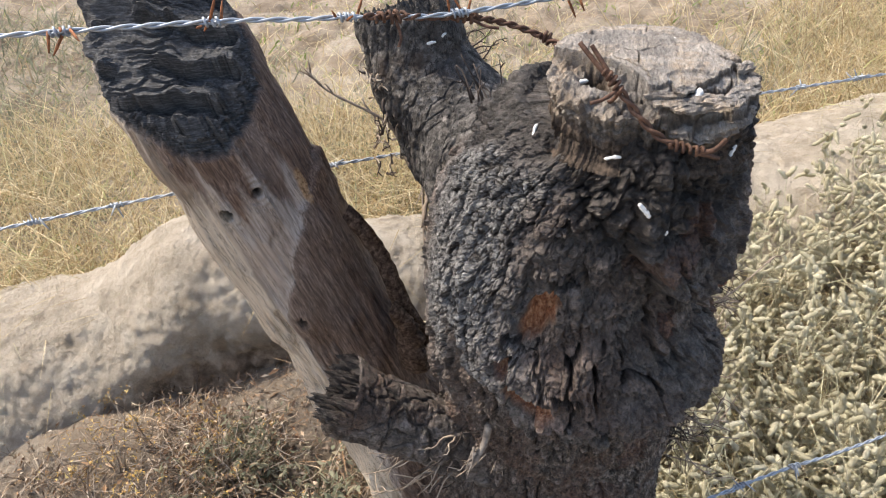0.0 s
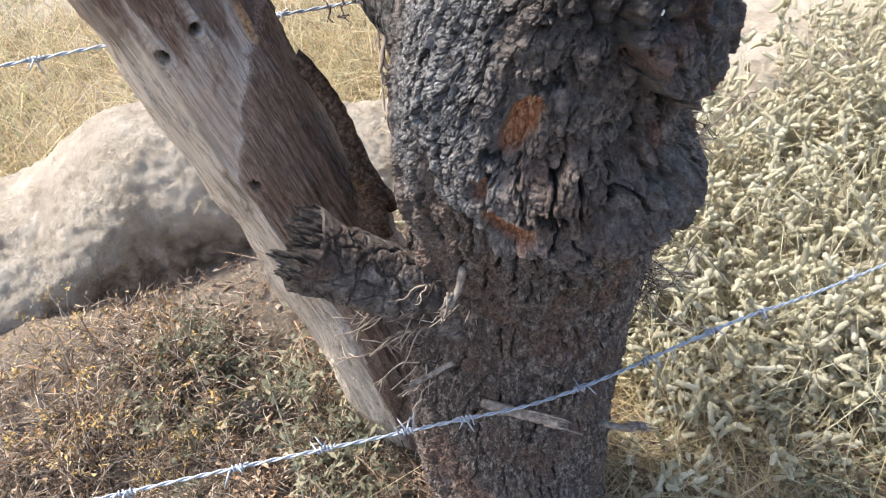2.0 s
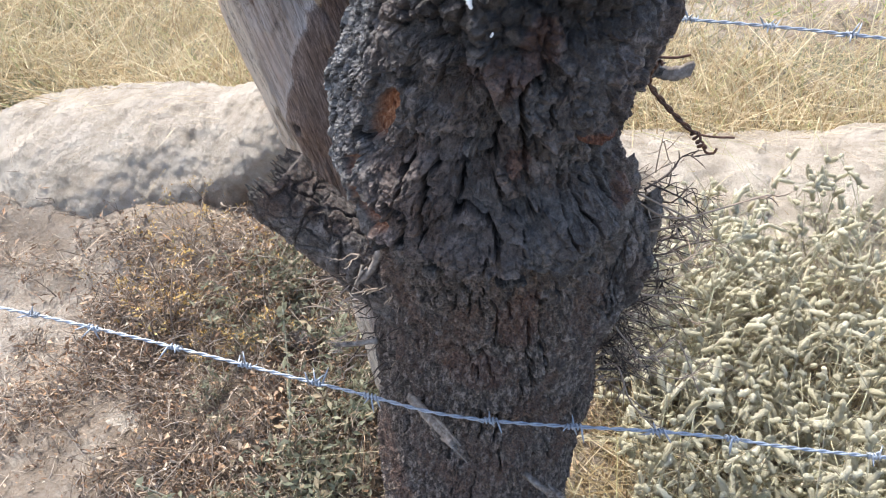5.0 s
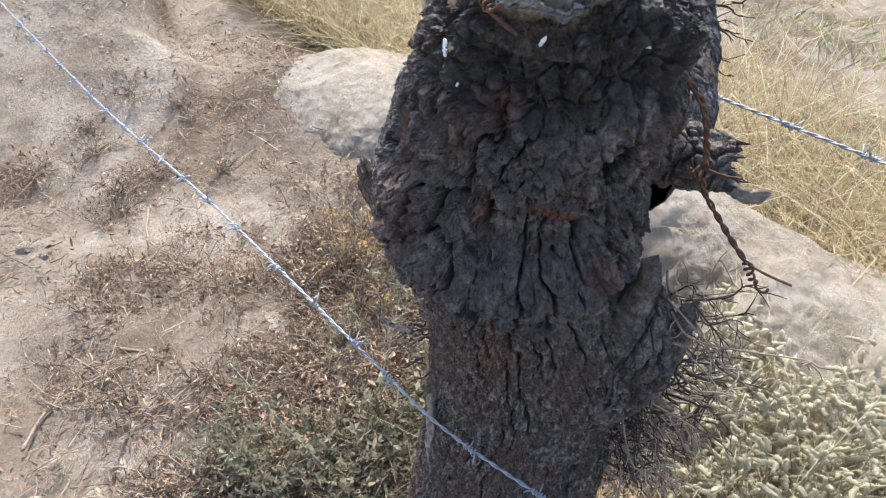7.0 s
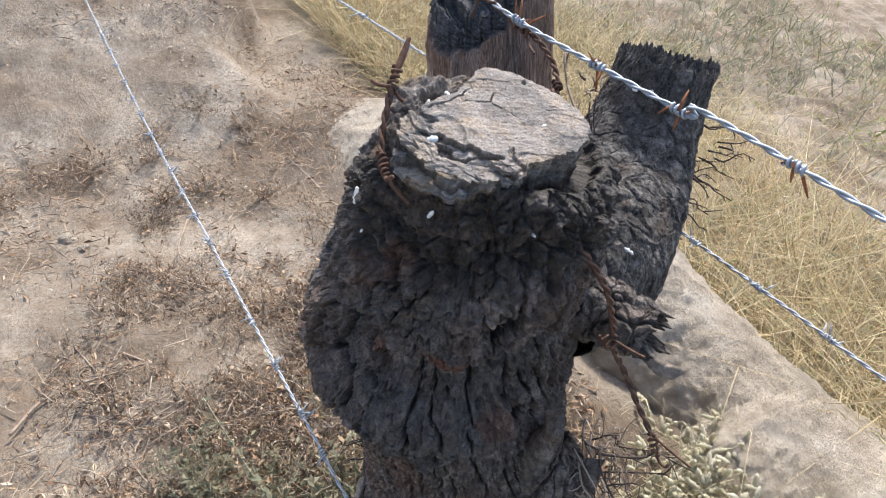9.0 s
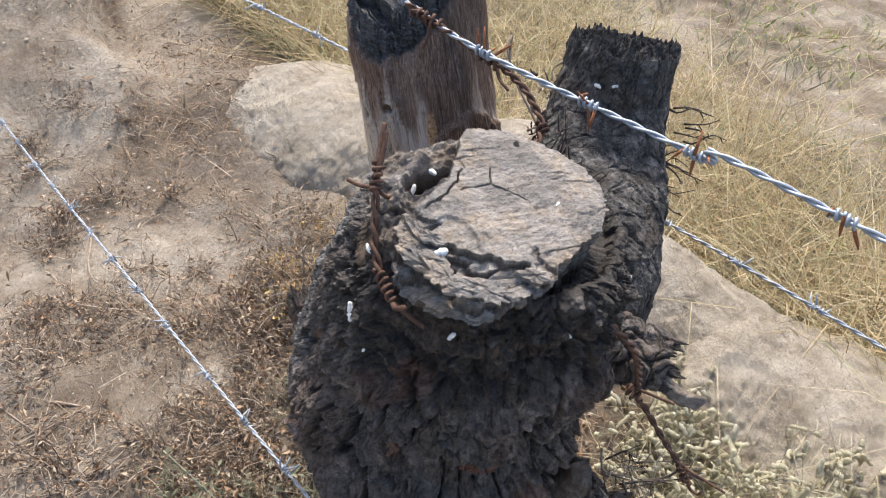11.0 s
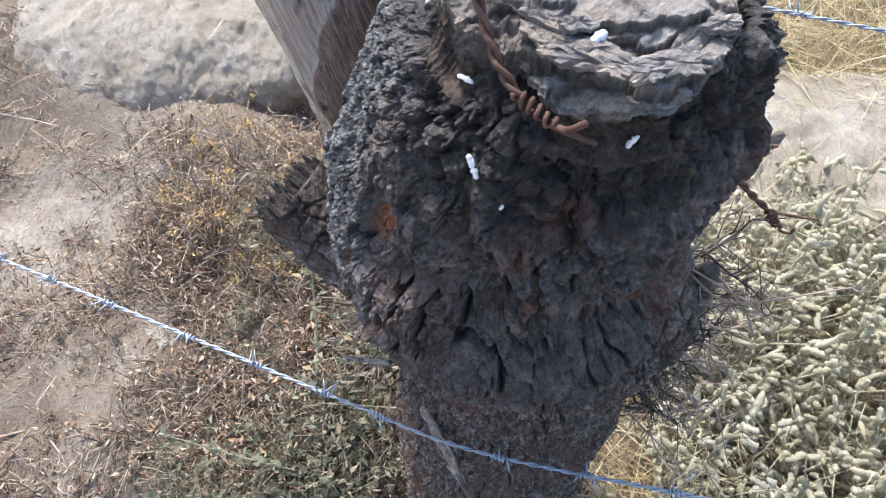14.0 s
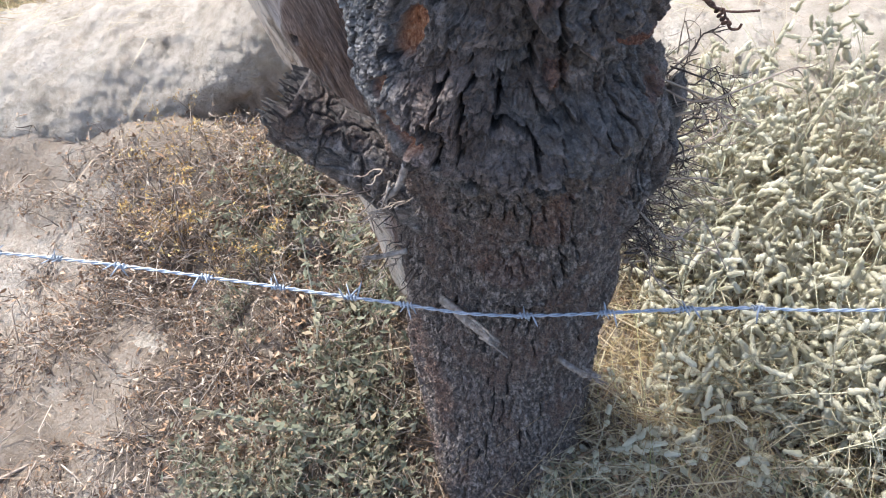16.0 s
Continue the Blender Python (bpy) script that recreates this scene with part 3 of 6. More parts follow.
def trunk_shape():
    nu, nv = 620, 800
    levels = [(-0.34, 0.198, 0.735, 0.19, 0.19), (-0.2, 0.195, 0.738, 0.182, 0.18), (-0.05, 0.188, 0.745, 0.176, 0.178), (0.1, 0.176, 0.753, 0.178, 0.175), (0.3, 0.165, 0.768, 0.182, 0.165), (0.5, 0.162, 0.768, 0.18, 0.16),
              (0.66, 0.16, 0.744, 0.173, 0.158), (0.77, 0.16, 0.716, 0.158, 0.158), (0.85, 0.152, 0.684, 0.155, 0.16), (0.93, 0.149, 0.674, 0.16, 0.156),
              (1.0, 0.15, 0.67, 0.157, 0.147), (1.08, 0.16, 0.664, 0.15, 0.139), (1.14, 0.176, 0.657, 0.145, 0.134), (1.185, 0.189, 0.65, 0.138, 0.13), (1.208, 0.194, 0.65, 0.125, 0.118), (1.222, 0.195, 0.65, 0.09, 0.09)]
    a, z, k = loft(levels, nu, nv, 0.75)
    ca, sa = np.cos(a), np.sin(a)
    p = np.stack([k[:, 0] + k[:, 2] * ca, k[:, 1] + k[:, 3] * sa, z], 1)
    w = wrap_angle(a)
    big = fbm(p * 9, 4, 21)
    grit = fbm(p * (150, 150, 210), 3, 31, 0.7)
    ripple = fbm(p * (55, 55, 420), 3, 33)

    def spot(c, wd, h, tilt=0.0):
        dx, dy, rise = c[0] - k[:, 0], c[1] - k[:, 1], z - c[2]
        u = wrap_angle(w - np.arctan2(dy, dx)) * np.hypot(dx, dy)
        uu, vv = u * math.cos(tilt) + rise * math.sin(tilt), -u * math.sin(tilt) + rise * math.cos(tilt)
        q = np.hypot(uu / wd, vv / h) + 0.4 * fbm(p * 55, 4, 77, 0.6)
        return smooth(1.05, 0.8, q)

    def bulge(mid, zz, wide, tall):
        return np.exp(-((wrap_angle(w - mid) / wide) ** 2 + ((z - zz) / tall) ** 2))

    wound = np.clip(spot((0.11, 0.531, 1.026), 0.0125, 0.036, -0.45) + spot((0.1, 0.514, 0.922), 0.034, 0.0135, -0.5) + 0.6 * spot((0.075, 0.53, 0.957), 0.008, 0.011), 0, 1)
    rust = np.clip(0.3 * spot((0.215, 0.515, 1.09), 0.03, 0.02) + 0.35 * spot((0.25, 0.53, 1.12), 0.02, 0.02) + spot((0.31, 0.575, 1.02), 0.04, 0.013) + 0.35 * spot((0.26, 0.58, 0.74), 0.035, 0.06)
                   + 0.5 * spot((0.235, 0.545, 1.0), 0.012, 0.014) + 0.3 * spot((0.2, 0.6, 0.62), 0.05, 0.04) + 0.45 * spot((0.33, 0.66, 0.93), 0.03, 0.02), 0, 1)
    # three kinds of bark: hanging plates, small scales on the flank by the dead stem, low bark on the foot of the stem
    tongue, t_edge, t_id = plate_field(a, z, 36, 0.075, 3, p)
    scale, s_edge, s_id = scale_field(p, np.array([0.0085, 0.0085, 0.014]), 5)
    foot, f_edge, f_id = plate_field(a, z, 50, 0.045, 13, p)
    fine = smooth(0.85, 0.35, np.abs(wrap_angle(a + 2.6)) + 0.25 * big) * smooth(0.86, 0.93, z)
    crown = smooth(1.1, 1.135, z + 0.03 * big - 0.075 * smooth(0.9, 0.3, np.abs(wrap_angle(a + 2.5))))
    # lips of the two tiers of plates; the wood below each is set back
    e1 = 1.02 + 0.17 * np.clip(np.abs(w + 0.62) - 0.2, 0, 1) ** 1.3 + 0.012 * fbm(p * (40, 40, 5), 2, 70) + 0.025 * (t_id - 0.5)
    e2 = 0.872 + 0.14 * np.clip(-1.75 - w, 0, 0.9) + 0.05 * np.clip(w + 0.5, 0, 1.2) + 0.012 * fbm(p * (40, 40, 5), 2, 71) + 0.035 * (t_id - 0.5)
    one = smooth(0.95, 0.7, np.abs(w + 0.62))
    two = smooth(2.75, 2.5, -w) * smooth(0.75, 0.4, w)
    tier1 = one * smooth(e1 - 0.003, e1 + 0.006, z) * (1 - smooth(0.01, 0.13, z - e1))
    tier2 = two * smooth(e2 - 0.003, e2 + 0.006, z) * (1 - smooth(0.02, 0.16, z - e2))
    below = smooth(e2 + 0.006, e2 - 0.006, z) * np.clip(two, 0, 1)
    stem = np.maximum(smooth(0.86, 0.8, z), below)
    rough = (1 - stem) * (1 - fine) * (1 - crown)
    relief = 0.027 * tongue * rough + (0.0026 * scale + 0.011 * tongue) * fine * (1 - stem) * (1 - crown) + 0.0145 * foot * stem * (1 - crown) + 0.003 * scale * stem
    edge = t_edge * rough + s_edge * fine * (1 - stem) * (1 - crown) + f_edge * stem * (1 - crown) + crown
    ident = np.where(rough > 0.5, t_id, np.where(stem > 0.5, f_id, s_id))
    d = -0.009 + relief * (1 - 0.75 * wound) + 0.007 * big + 0.004 * fbm(p * (38, 38, 30), 3, 36) * (1 - fine) + 0.0024 * grit + 0.0013 * ripple * edge - 0.008 * wound
    d += 0.022 * tier1 - 0.014 * one * smooth(e1 + 0.004, e1 - 0.006, z) * smooth(0.9, 0.96, z) + 0.023 * tier2 - 0.012 * below - 0.004 * np.clip(one + two, 0, 1) * (z > 0.85)
    # swellings and hollows of the stem
    for mid, zz, wide, tall, amount in TRUNK_FORM:
        d += amount * bulge(mid, zz, wide, tall)
    # knobbly crust of char under the cut
    soft = p + 0.008 * np.stack([fbm(p * 50, 3, 92), fbm(p * 50, 3, 93), fbm(p * 50, 3, 94)], 1)
    l1, l2, lid = cells(soft / 0.021, 91)
    m1, m2, mid_ = cells((soft + 0.3 * (soft - p)) / 0.0085, 95)
    crust = 0.011 * smooth(0.85, 0.1, l1) * (0.15 + lid) + 0.005 * smooth(0.7, 0.1, m1) - 0.004 * smooth(0.12, 0.0, l2 - l1) + 0.01 * fbm(p * 45, 4, 96, 0.65) - 0.001
    d += crown * (1 - 0.55 * smooth(1.18, 1.21, z)) * crust
    # root flare
    d += 0.02 * smooth(0.12, -0.12, z) * (0.3 + 0.8 * np.sin(3 * a + 0.7))
    low = np.clip(smooth(0.84, 0.7, z + 0.08 * fbm(p * 12, 4, 99)) * 0.9 + 0.5 * below * smooth(-0.5, 0.3, big), 0, 1)
    lift = smooth(1.1, 1.2, z) * (0.024 * np.exp(-((wrap_angle(a + 0.35) / 1.0) ** 2)) - 0.014 * np.exp(-((wrap_angle(a + 2.65) / 0.75) ** 2)) + 0.012 * fbm(np.stack([ca * 3, sa * 3, 0 * z], 1), 3, 97))
    lift = lift * smooth(1.222, 1.205, z) - 0.02 * smooth(1.21, 1.222, z)
    q = np.stack([p[:, 0] + d * ca, p[:, 1] + d * sa, z + 0.45 * d * smooth(1.08, 1.2, z) + lift], 1)
    pit = smooth(0.1, 0.5, l2 - l1)
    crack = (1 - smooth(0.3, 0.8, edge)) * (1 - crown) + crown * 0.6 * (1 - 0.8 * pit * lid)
    # painted shade: a dark strip just below the lip of the upper tier
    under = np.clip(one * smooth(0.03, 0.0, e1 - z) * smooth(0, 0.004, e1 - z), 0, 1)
    return nu, nv, q, {"wound": wound, "rust": rust, "low": low, "fissure": np.clip(crack + 0.6 * under, 0, 1), "tone": ident, "soot": np.clip(crown * 0.9 + 0.5 * rough * smooth(0.1, 0.6, big + 0.4), 0, 1), "flank_grey": fine * (1 - stem) * (1 - crown)}


# angle, height, breadth in angle, breadth in height, depth of each swelling or hollow
TRUNK_FORM = ((-1.62, 1.145, 0.2, 0.03, 0.018), (-0.15, 1.04, 0.35, 0.05, -0.008), (0.45, 0.98, 0.5, 0.14, -0.026), (0.9, 0.5, 0.5, 0.3, -0.022),
              (-0.65, 0.9, 0.4, 0.06, 0.01), (-0.05, 0.6, 0.4, 0.2, 0.008), (0.4, 0.73, 0.3, 0.1, 0.02), (2.95, 0.2, 0.6, 0.2, 0.01), (-1.95, 1.14, 0.4, 0.06, -0.012), (-2.3, 1.0, 0.4, 0.06, -0.008))


def build_trunk(parent):
    nu, nv, q, attrs = trunk_shape()
    q = np.concatenate([q, [[0.195, 0.65, 1.2]]])
    last = (nv - 1) * nu + np.arange(nu)
    cap = np.stack([last, np.roll(last, -1), np.full(nu, nu * nv)], 1)
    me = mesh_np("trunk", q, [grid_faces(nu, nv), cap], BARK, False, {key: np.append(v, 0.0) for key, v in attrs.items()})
    return piece("trunk", me, parent, "charred black trunk with deeply cracked plated bark")


def build_cut(parent):
    """The sawn top: grey wood with drying cracks, chipped in ragged steps along the front, and a hollow with a lower shelf on one side."""
    nu, nr, ns = 420, 170, 26
    a = np.arange(nu) * 2 * np.pi / nu
    ring = np.stack([np.cos(a), np.sin(a), 0 * a], 1)
    turn_at = np.radians([0, 19, 65, 118, 155, 183, 220, 270, 302, 337, 360])
    R = np.interp(a, turn_at, [0.082, 0.079, 0.093, 0.086, 0.079, 0.084, 0.097, 0.09, 0.105, 0.1, 0.082])
    R = (np.roll(R, 6) + np.roll(R, -6) + np.roll(R, 3) + np.roll(R, -3)) / 4 + 0.0045 * fbm(ring * 9, 4, 6, 0.65) + 0.003 * fbm(ring * 34, 3, 7, 0.65)
    c = np.array([0.2, 0.628])
    rho = np.linspace(0.004, 1, nr)
    x = c[0] + np.outer(rho, R * np.cos(a)).ravel()
    y = c[1] + np.outer(rho, R * np.sin(a)).ravel()
    p = np.stack([x, y, 0 * x], 1)
    turn = np.stack([0.17 * (x - 0.2) + 0.985 * (y - 0.63), -0.985 * (x - 0.2) + 0.17 * (y - 0.63), 0 * x], 1)
    grain = np.abs(fbm(turn * (16, 120, 1) + 3, 5, 13, 0.65))
    h = 1.251 + 0.004 * fbm(p * 18, 3, 12) + 0.0018 * fbm(p * 110, 4, 13, 0.6) + 0.0007 * fbm(p * 330, 3, 17) + 0.0014 * grain - 0.0018 * smooth(0.95, 1.0, 1 - np.abs(fbm(turn * (6, 45, 1) + 8, 3, 14))) * smooth(0.0, 0.2, fbm(p * 14, 2, 29))
    h += 0.00025 * np.sin(np.hypot(x - 0.195, y - 0.628) * 900 + 5 * fbm(p * 14, 3, 27)) * smooth(-0.2, 0.3, fbm(p * 20, 3, 28))
    h -= 0.008 * smooth(0.03, 0.11, np.hypot(x - 0.2, y - 0.63)) ** 2
    # ragged steps where the front has flaked away in layers
    shade_and_cracks = np.zeros(len(x))
    for n, (pos, drop, patch) in enumerate(((0.022, 0.002, 0.1), (0.042, 0.003, 0.0), (0.055, 0.0035, -0.1), (0.069, 0.006, -1), (0.08, 0.0055, -0.2), (0.09, 0.007, -1), (0.099, 0.006, -1))):
        line = -(y - 0.632) * 0.84 + (x - 0.198) * 0.54 + 0.018 * fbm(p * 16, 2, 40 + n) + 0.009 * fbm(turn * (30, 75, 1), 4, 46 + n, 0.65)
        here = 1.0 if patch == -1 else smooth(patch, patch + 0.06, fbm(p * 17, 3, 50 + n))
        h -= drop * here * smooth(pos - 0.0006, pos + 0.0006, line)
        # a dark line painted along each step's foot, standing in for its shade
        shade_and_cracks = np.maximum(shade_and_cracks, here * smooth(-0.0012, 0.0002, line - pos) * smooth(0.004, 0.001, line - pos) * min(1.0, drop * 180))
    # the hollow side: a ragged break, a lower brown shelf and a dark cavity
    brk = x - np.interp(y, [0.52, 0.539, 0.59, 0.614, 0.64, 0.68], [0.2, 0.198, 0.179, 0.164, 0.138, 0.1]) + 0.007 * fbm(p * 45, 4, 15, 0.6)
    low = smooth(0.001, -0.001, brk)
    hollow = np.exp(-(((x - 0.156) / 0.013) ** 2 + ((y - 0.6) / 0.024) ** 2))
    cave = smooth(0.3, 0.6, hollow + 0.25 * fbm(p * 70, 3, 16)) * low
    h -= low * (0.013 + 0.011 * fbm(p * 40, 4, 17, 0.6) + 0.005 * fbm(p * 160, 3, 20)) + (0.022 + 0.014 * fbm(p * 90, 3, 26)) * cave
    h -= 0.009 * smooth(0.0014, 0.0, np.abs(brk - 0.009 + 0.004 * fbm(p * 60, 3, 25))) * smooth(0.565, 0.58, y) * smooth(0.625, 0.61, y)
    # drying cracks from the heart
    for ang, ln in ((0.5, 0.036), (-1.75, 0.03), (2.5, 0.024)):
        dx, dy = x - 0.195, y - 0.628
        along = dx * math.cos(ang) + dy * math.sin(ang)
        off = -dx * math.sin(ang) + dy * math.cos(ang) + 0.0022 * fbm(p * 60, 3, 18)
        gap = smooth(0.0009, 0.0002, np.abs(off)) * smooth(-0.001, 0.004, along) * smooth(ln, ln * 0.5, along)
        h -= 0.006 * gap
        shade_and_cracks = np.maximum(shade_and_cracks, gap)
    # the steps' painted shade and the dark cracks are coloured through char too
    char = np.clip(0.95 * cave + low * (0.4 + 0.7 * fbm(p * 35, 4, 19)) + 0.8 * shade_and_cracks, 0, 1)
    top = np.stack([x, y, h], 1)
    edge = top[-nu:]
    rows, chars = [top], [char]
    for i in range(1, ns + 1):
        t = i / ns
        leaf = fbm(np.stack([edge[:, 0] * 14, edge[:, 1] * 14, np.full(nu, t * 9)], 1), 3, 23)
        out = 1 - 0.1 * t * (1 - t) * 4 + 0.06 * t + 0.03 * fbm(np.stack([edge[:, 0] * 150, edge[:, 1] * 150, np.full(nu, t * 3)], 1), 3, 22) + 0.045 * leaf
        out = out + 0.035 * (np.floor(6 * t + 2.5 * leaf) % 2) * (1 - t)
        zz = edge[:, 2] + (1.178 - edge[:, 2]) * t
        rows.append(np.stack([c[0] + (edge[:, 0] - c[0]) * out, c[1] + (edge[:, 1] - c[1]) * out, zz], 1))
        chars.append(np.clip(0.3 + 0.8 * smooth(0.12, 0.6, t + 0.35 * fbm(rows[-1] * 45, 3, 24)), 0, 1))
    v = np.concatenate(rows + [[[c[0], c[1], h[:nu].mean()]]])
    tri = np.stack([np.full(nu, len(v) - 1), np.arange(nu), np.roll(np.arange(nu), -1)], 1)
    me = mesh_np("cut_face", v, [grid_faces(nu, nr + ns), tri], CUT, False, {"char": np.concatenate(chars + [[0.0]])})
    return piece("cut_face", me, parent, "weathered grey sawn top, split in ragged steps")


def branch_mesh(name, ctrl, radii, nu, nv, mat, relief_depth, seed, ragged=0.02, plates=(0.016, 0.03), attrs=None):
    """A bark-covered limb with a broken end."""
    c = curve_points(ctrl, nv)
    r = np.interp(np.linspace(0, 1, nv), np.linspace(0, 1, len(radii)), radii)
    v, _, _ = tube_arrays(c, r, nu)
    axis = np.repeat(c, nu, axis=0)
    body = v[: nu * nv]
    out = (body - axis) / np.repeat(r, nu)[:, None]
    relief, edge, ident = bark_relief(body, plates[0], plates[1], seed)
    d = relief_depth * (relief - 0.5) + 0.012 * fbm(body * 14, 4, seed + 1) + 0.002 * fbm(body * 130, 3, seed + 2)
    body = body + out * d[:, None]
    # broken end: rings fall in towards the heart, fibres at uneven lengths
    tang = (c[-1] - c[-3]) / np.linalg.norm(c[-1] - c[-3])
    rows = [body]
    last_out = out[-nu:]
    base = body[-nu:]
    n_in = 26
    for i in range(1, n_in + 1):
        t = i / n_in
        q = c[-1] + (base - c[-1]) * (1 - t * 0.98)
        fib = np.abs(fbm(q * 160, 3, seed + 5)) * 0.5 + np.abs(fbm(q * 45, 3, seed + 6))
        rows.append(q + tang * (ragged * (fib - 0.35))[:, None])
    v = np.concatenate(rows)
    soot = np.concatenate([0.75 * (1 - smooth(0.2, 0.6, edge)) + 0.35 * smooth(0.0, 0.4, fbm(body * 30, 3, seed + 8)), np.zeros(len(v) - len(body))])
    soot[len(body):] = 0.8
    return mesh_np(name, v, grid_faces(nu, nv + n_in), mat, False, {"wound": np.zeros(len(v)), "rust": np.zeros(len(v)), "fissure": soot})


tree = empty("burnt_tree_stump", (0.19, 0.75, -0.05), "burnt black tree stump with sawn grey top, used as fence post", "tree stump")
tree.matrix_world = Matrix.Identity(4)
build_trunk(tree)
build_cut(tree)
piece("limb", branch_mesh("limb", [(0.14, 0.78, 0.965), (0.10, 0.89, 0.97), (0.03, 0.985, 1.005), (-0.026, 1.035, 1.08), (-0.047, 1.045, 1.17)], [0.118, 0.115, 0.098, 0.08, 0.074], 250, 250, LIMB, 0.0045, 131, 0.035, (0.024, 0.06)), tree, "scorched grey limb broken off short")
piece("side_stub", branch_mesh("side_stub", [(0.1, 0.7, 0.62), (-0.03, 0.672, 0.705), (-0.137, 0.655, 0.784)], [0.066, 0.048, 0.052], 190, 120, BARK, 0.006, 151, 0.06, (0.03, 0.02)), tree, "short black side stub with splintered end")
piece("back_stub", branch_mesh("back_stub", [(0.17, 0.76, 1.0), (0.24, 0.815, 0.998), (0.292, 0.853, 1.0)], [0.05, 0.04, 0.026], 140, 130, BARK, 0.008, 171, 0.05), tree, "splintered stub")


def slab(name, base, tip, width, thick, seed, label, mat):
    """A pointed, ragged plate of bark or wood from base to tip."""
    rng = np.random.RandomState(seed)
    n, m = 26, 9
    base, tip = np.array(base, float), np.array(tip, float)
    up = tip - base
    ln = np.linalg.norm(up)
    f = frame_to(up)
    t = np.linspace(0, 1, n)
    w = width * (1 - t ** 2.2) ** 0.8 * (1 + 0.25 * rng.normal(0, 1, n) * np.linspace(0.2, 1, n)) + 0.002
    rows = []
    for i in range(n):
        u = np.linspace(-1, 1, m)
        bow = 0.012 * (1 - u ** 2) + 0.006 * math.sin(7 * t[i] + seed)
        for side in (1, -1):
            uu = u if side > 0 else u[::-1]
            off = (bow if side > 0 else bow[::-1]) + side * thick * 0.5
            rows.append(base + up * t[i] + np.outer(uu * w[i], f[:, 0]) + np.outer(off + rng.normal(0, 0.0008, m), f[:, 1]))
    v = np.concatenate(rows)
    k = np.arange(2 * m)
    top = np.stack([np.full(2 * m, len(v)), (n - 1) * 2 * m + k, (n - 1) * 2 * m + np.roll(k, -1)], 1)
    v = np.concatenate([v, [tip + up * 0.04]])
    v = v + 0.0025 * np.stack([fbm(v * 70, 3, seed + c) for c in range(3)], 1)
    me = mesh_np(name, v, [grid_faces(2 * m, n), top], mat, True, {"wound": np.zeros(len(v)), "rust": np.zeros(len(v))})
    return piece(name, me, tree, label)


def frame_to(d):
    d = d / np.linalg.norm(d)
    a = np.cross(d, (0.3, 0.5, 0.81))
    a /= np.linalg.norm(a)
    return np.stack([a, np.cross(d, a), d], 1)


def wood_chip(at, turn, length, width, thick, tilt, seed):
    """A jagged flake of grey wood, still lying in its place at the broken front of the cut."""
    rng = np.random.RandomState(seed)
    n = 22
    a = np.arange(n) * 2 * np.pi / n
    r = 1 + 0.35 * rng.uniform(-1, 0.5, n)
    out = np.stack([length / 2 * np.cos(a) * r, width / 2 * np.sin(a) * r], 1)
    rings = []
    for k, (s, z) in enumerate(((0.0, thick / 2), (0.6, thick / 2), (1.0, thick * 0.4), (0.97, -thick * 0.5), (0.0, -thick * 0.5))):
        rings.append(np.concatenate([out * (s + 0.02), np.full((n, 1), z) + 0.0006 * rng.normal(0, 1, (n, 1))], 1))
    v = np.concatenate(rings)
    m = np.array(Matrix.Translation(at) @ Matrix.Rotation(turn, 4, "Z") @ Matrix.Rotation(tilt, 4, "X"))
    v = v @ m[:3, :3].T + m[:3, 3]
    return piece("wood_chip", mesh_np("wood_chip", v, grid_faces(n, 5), CUT, False), tree)


chips = random.Random(12)
for k in range(15):
    t = k / 14
    ex, ey = (0.205 + 0.052 * t * 1.6, 0.541) if t < 0.62 else (0.257 + 0.036 * (t - 0.62) / 0.38, 0.541 + 0.045 * (t - 0.62) / 0.38)
    inward = chips.uniform(0.0, 0.02)
    wood_chip((ex - 0.45 * inward, ey + 0.89 * inward, 1.2325 + 0.5 * inward + chips.uniform(-0.003, 0.002)), chips.gauss(0.25 if t < 0.62 else 0.85, 0.25), chips.uniform(0.02, 0.038), chips.uniform(0.009, 0.016), chips.uniform(0.002, 0.0045), chips.gauss(0.12, 0.1), 1200 + k)

piece("broken_shelf", branch_mesh("broken_shelf", [(0.25, 0.74, 0.58), (0.3, 0.772, 0.66), (0.318, 0.786, 0.75), (0.312, 0.768, 0.86)], [0.06, 0.055, 0.045, 0.012], 150, 130, BARK, 0.014, 191, 0.03, (0.012, 0.07)), tree, "charred shelf of split wood on the stem")
slab("bark_flap", (0.3, 0.755, 0.76), (0.316, 0.748, 0.918), 0.026, 0.01, 6, "loose charred flap of bark", BARK)
slab("bark_flap", (0.335, 0.8, 0.7), (0.352, 0.812, 0.845), 0.024, 0.01, 7, "loose charred flap of bark", BARK)
slab("splinter", (0.25, 0.84, 0.985), (0.345, 0.862, 0.993), 0.006, 0.005, 9, "broken reddish wood splinter", STICK)


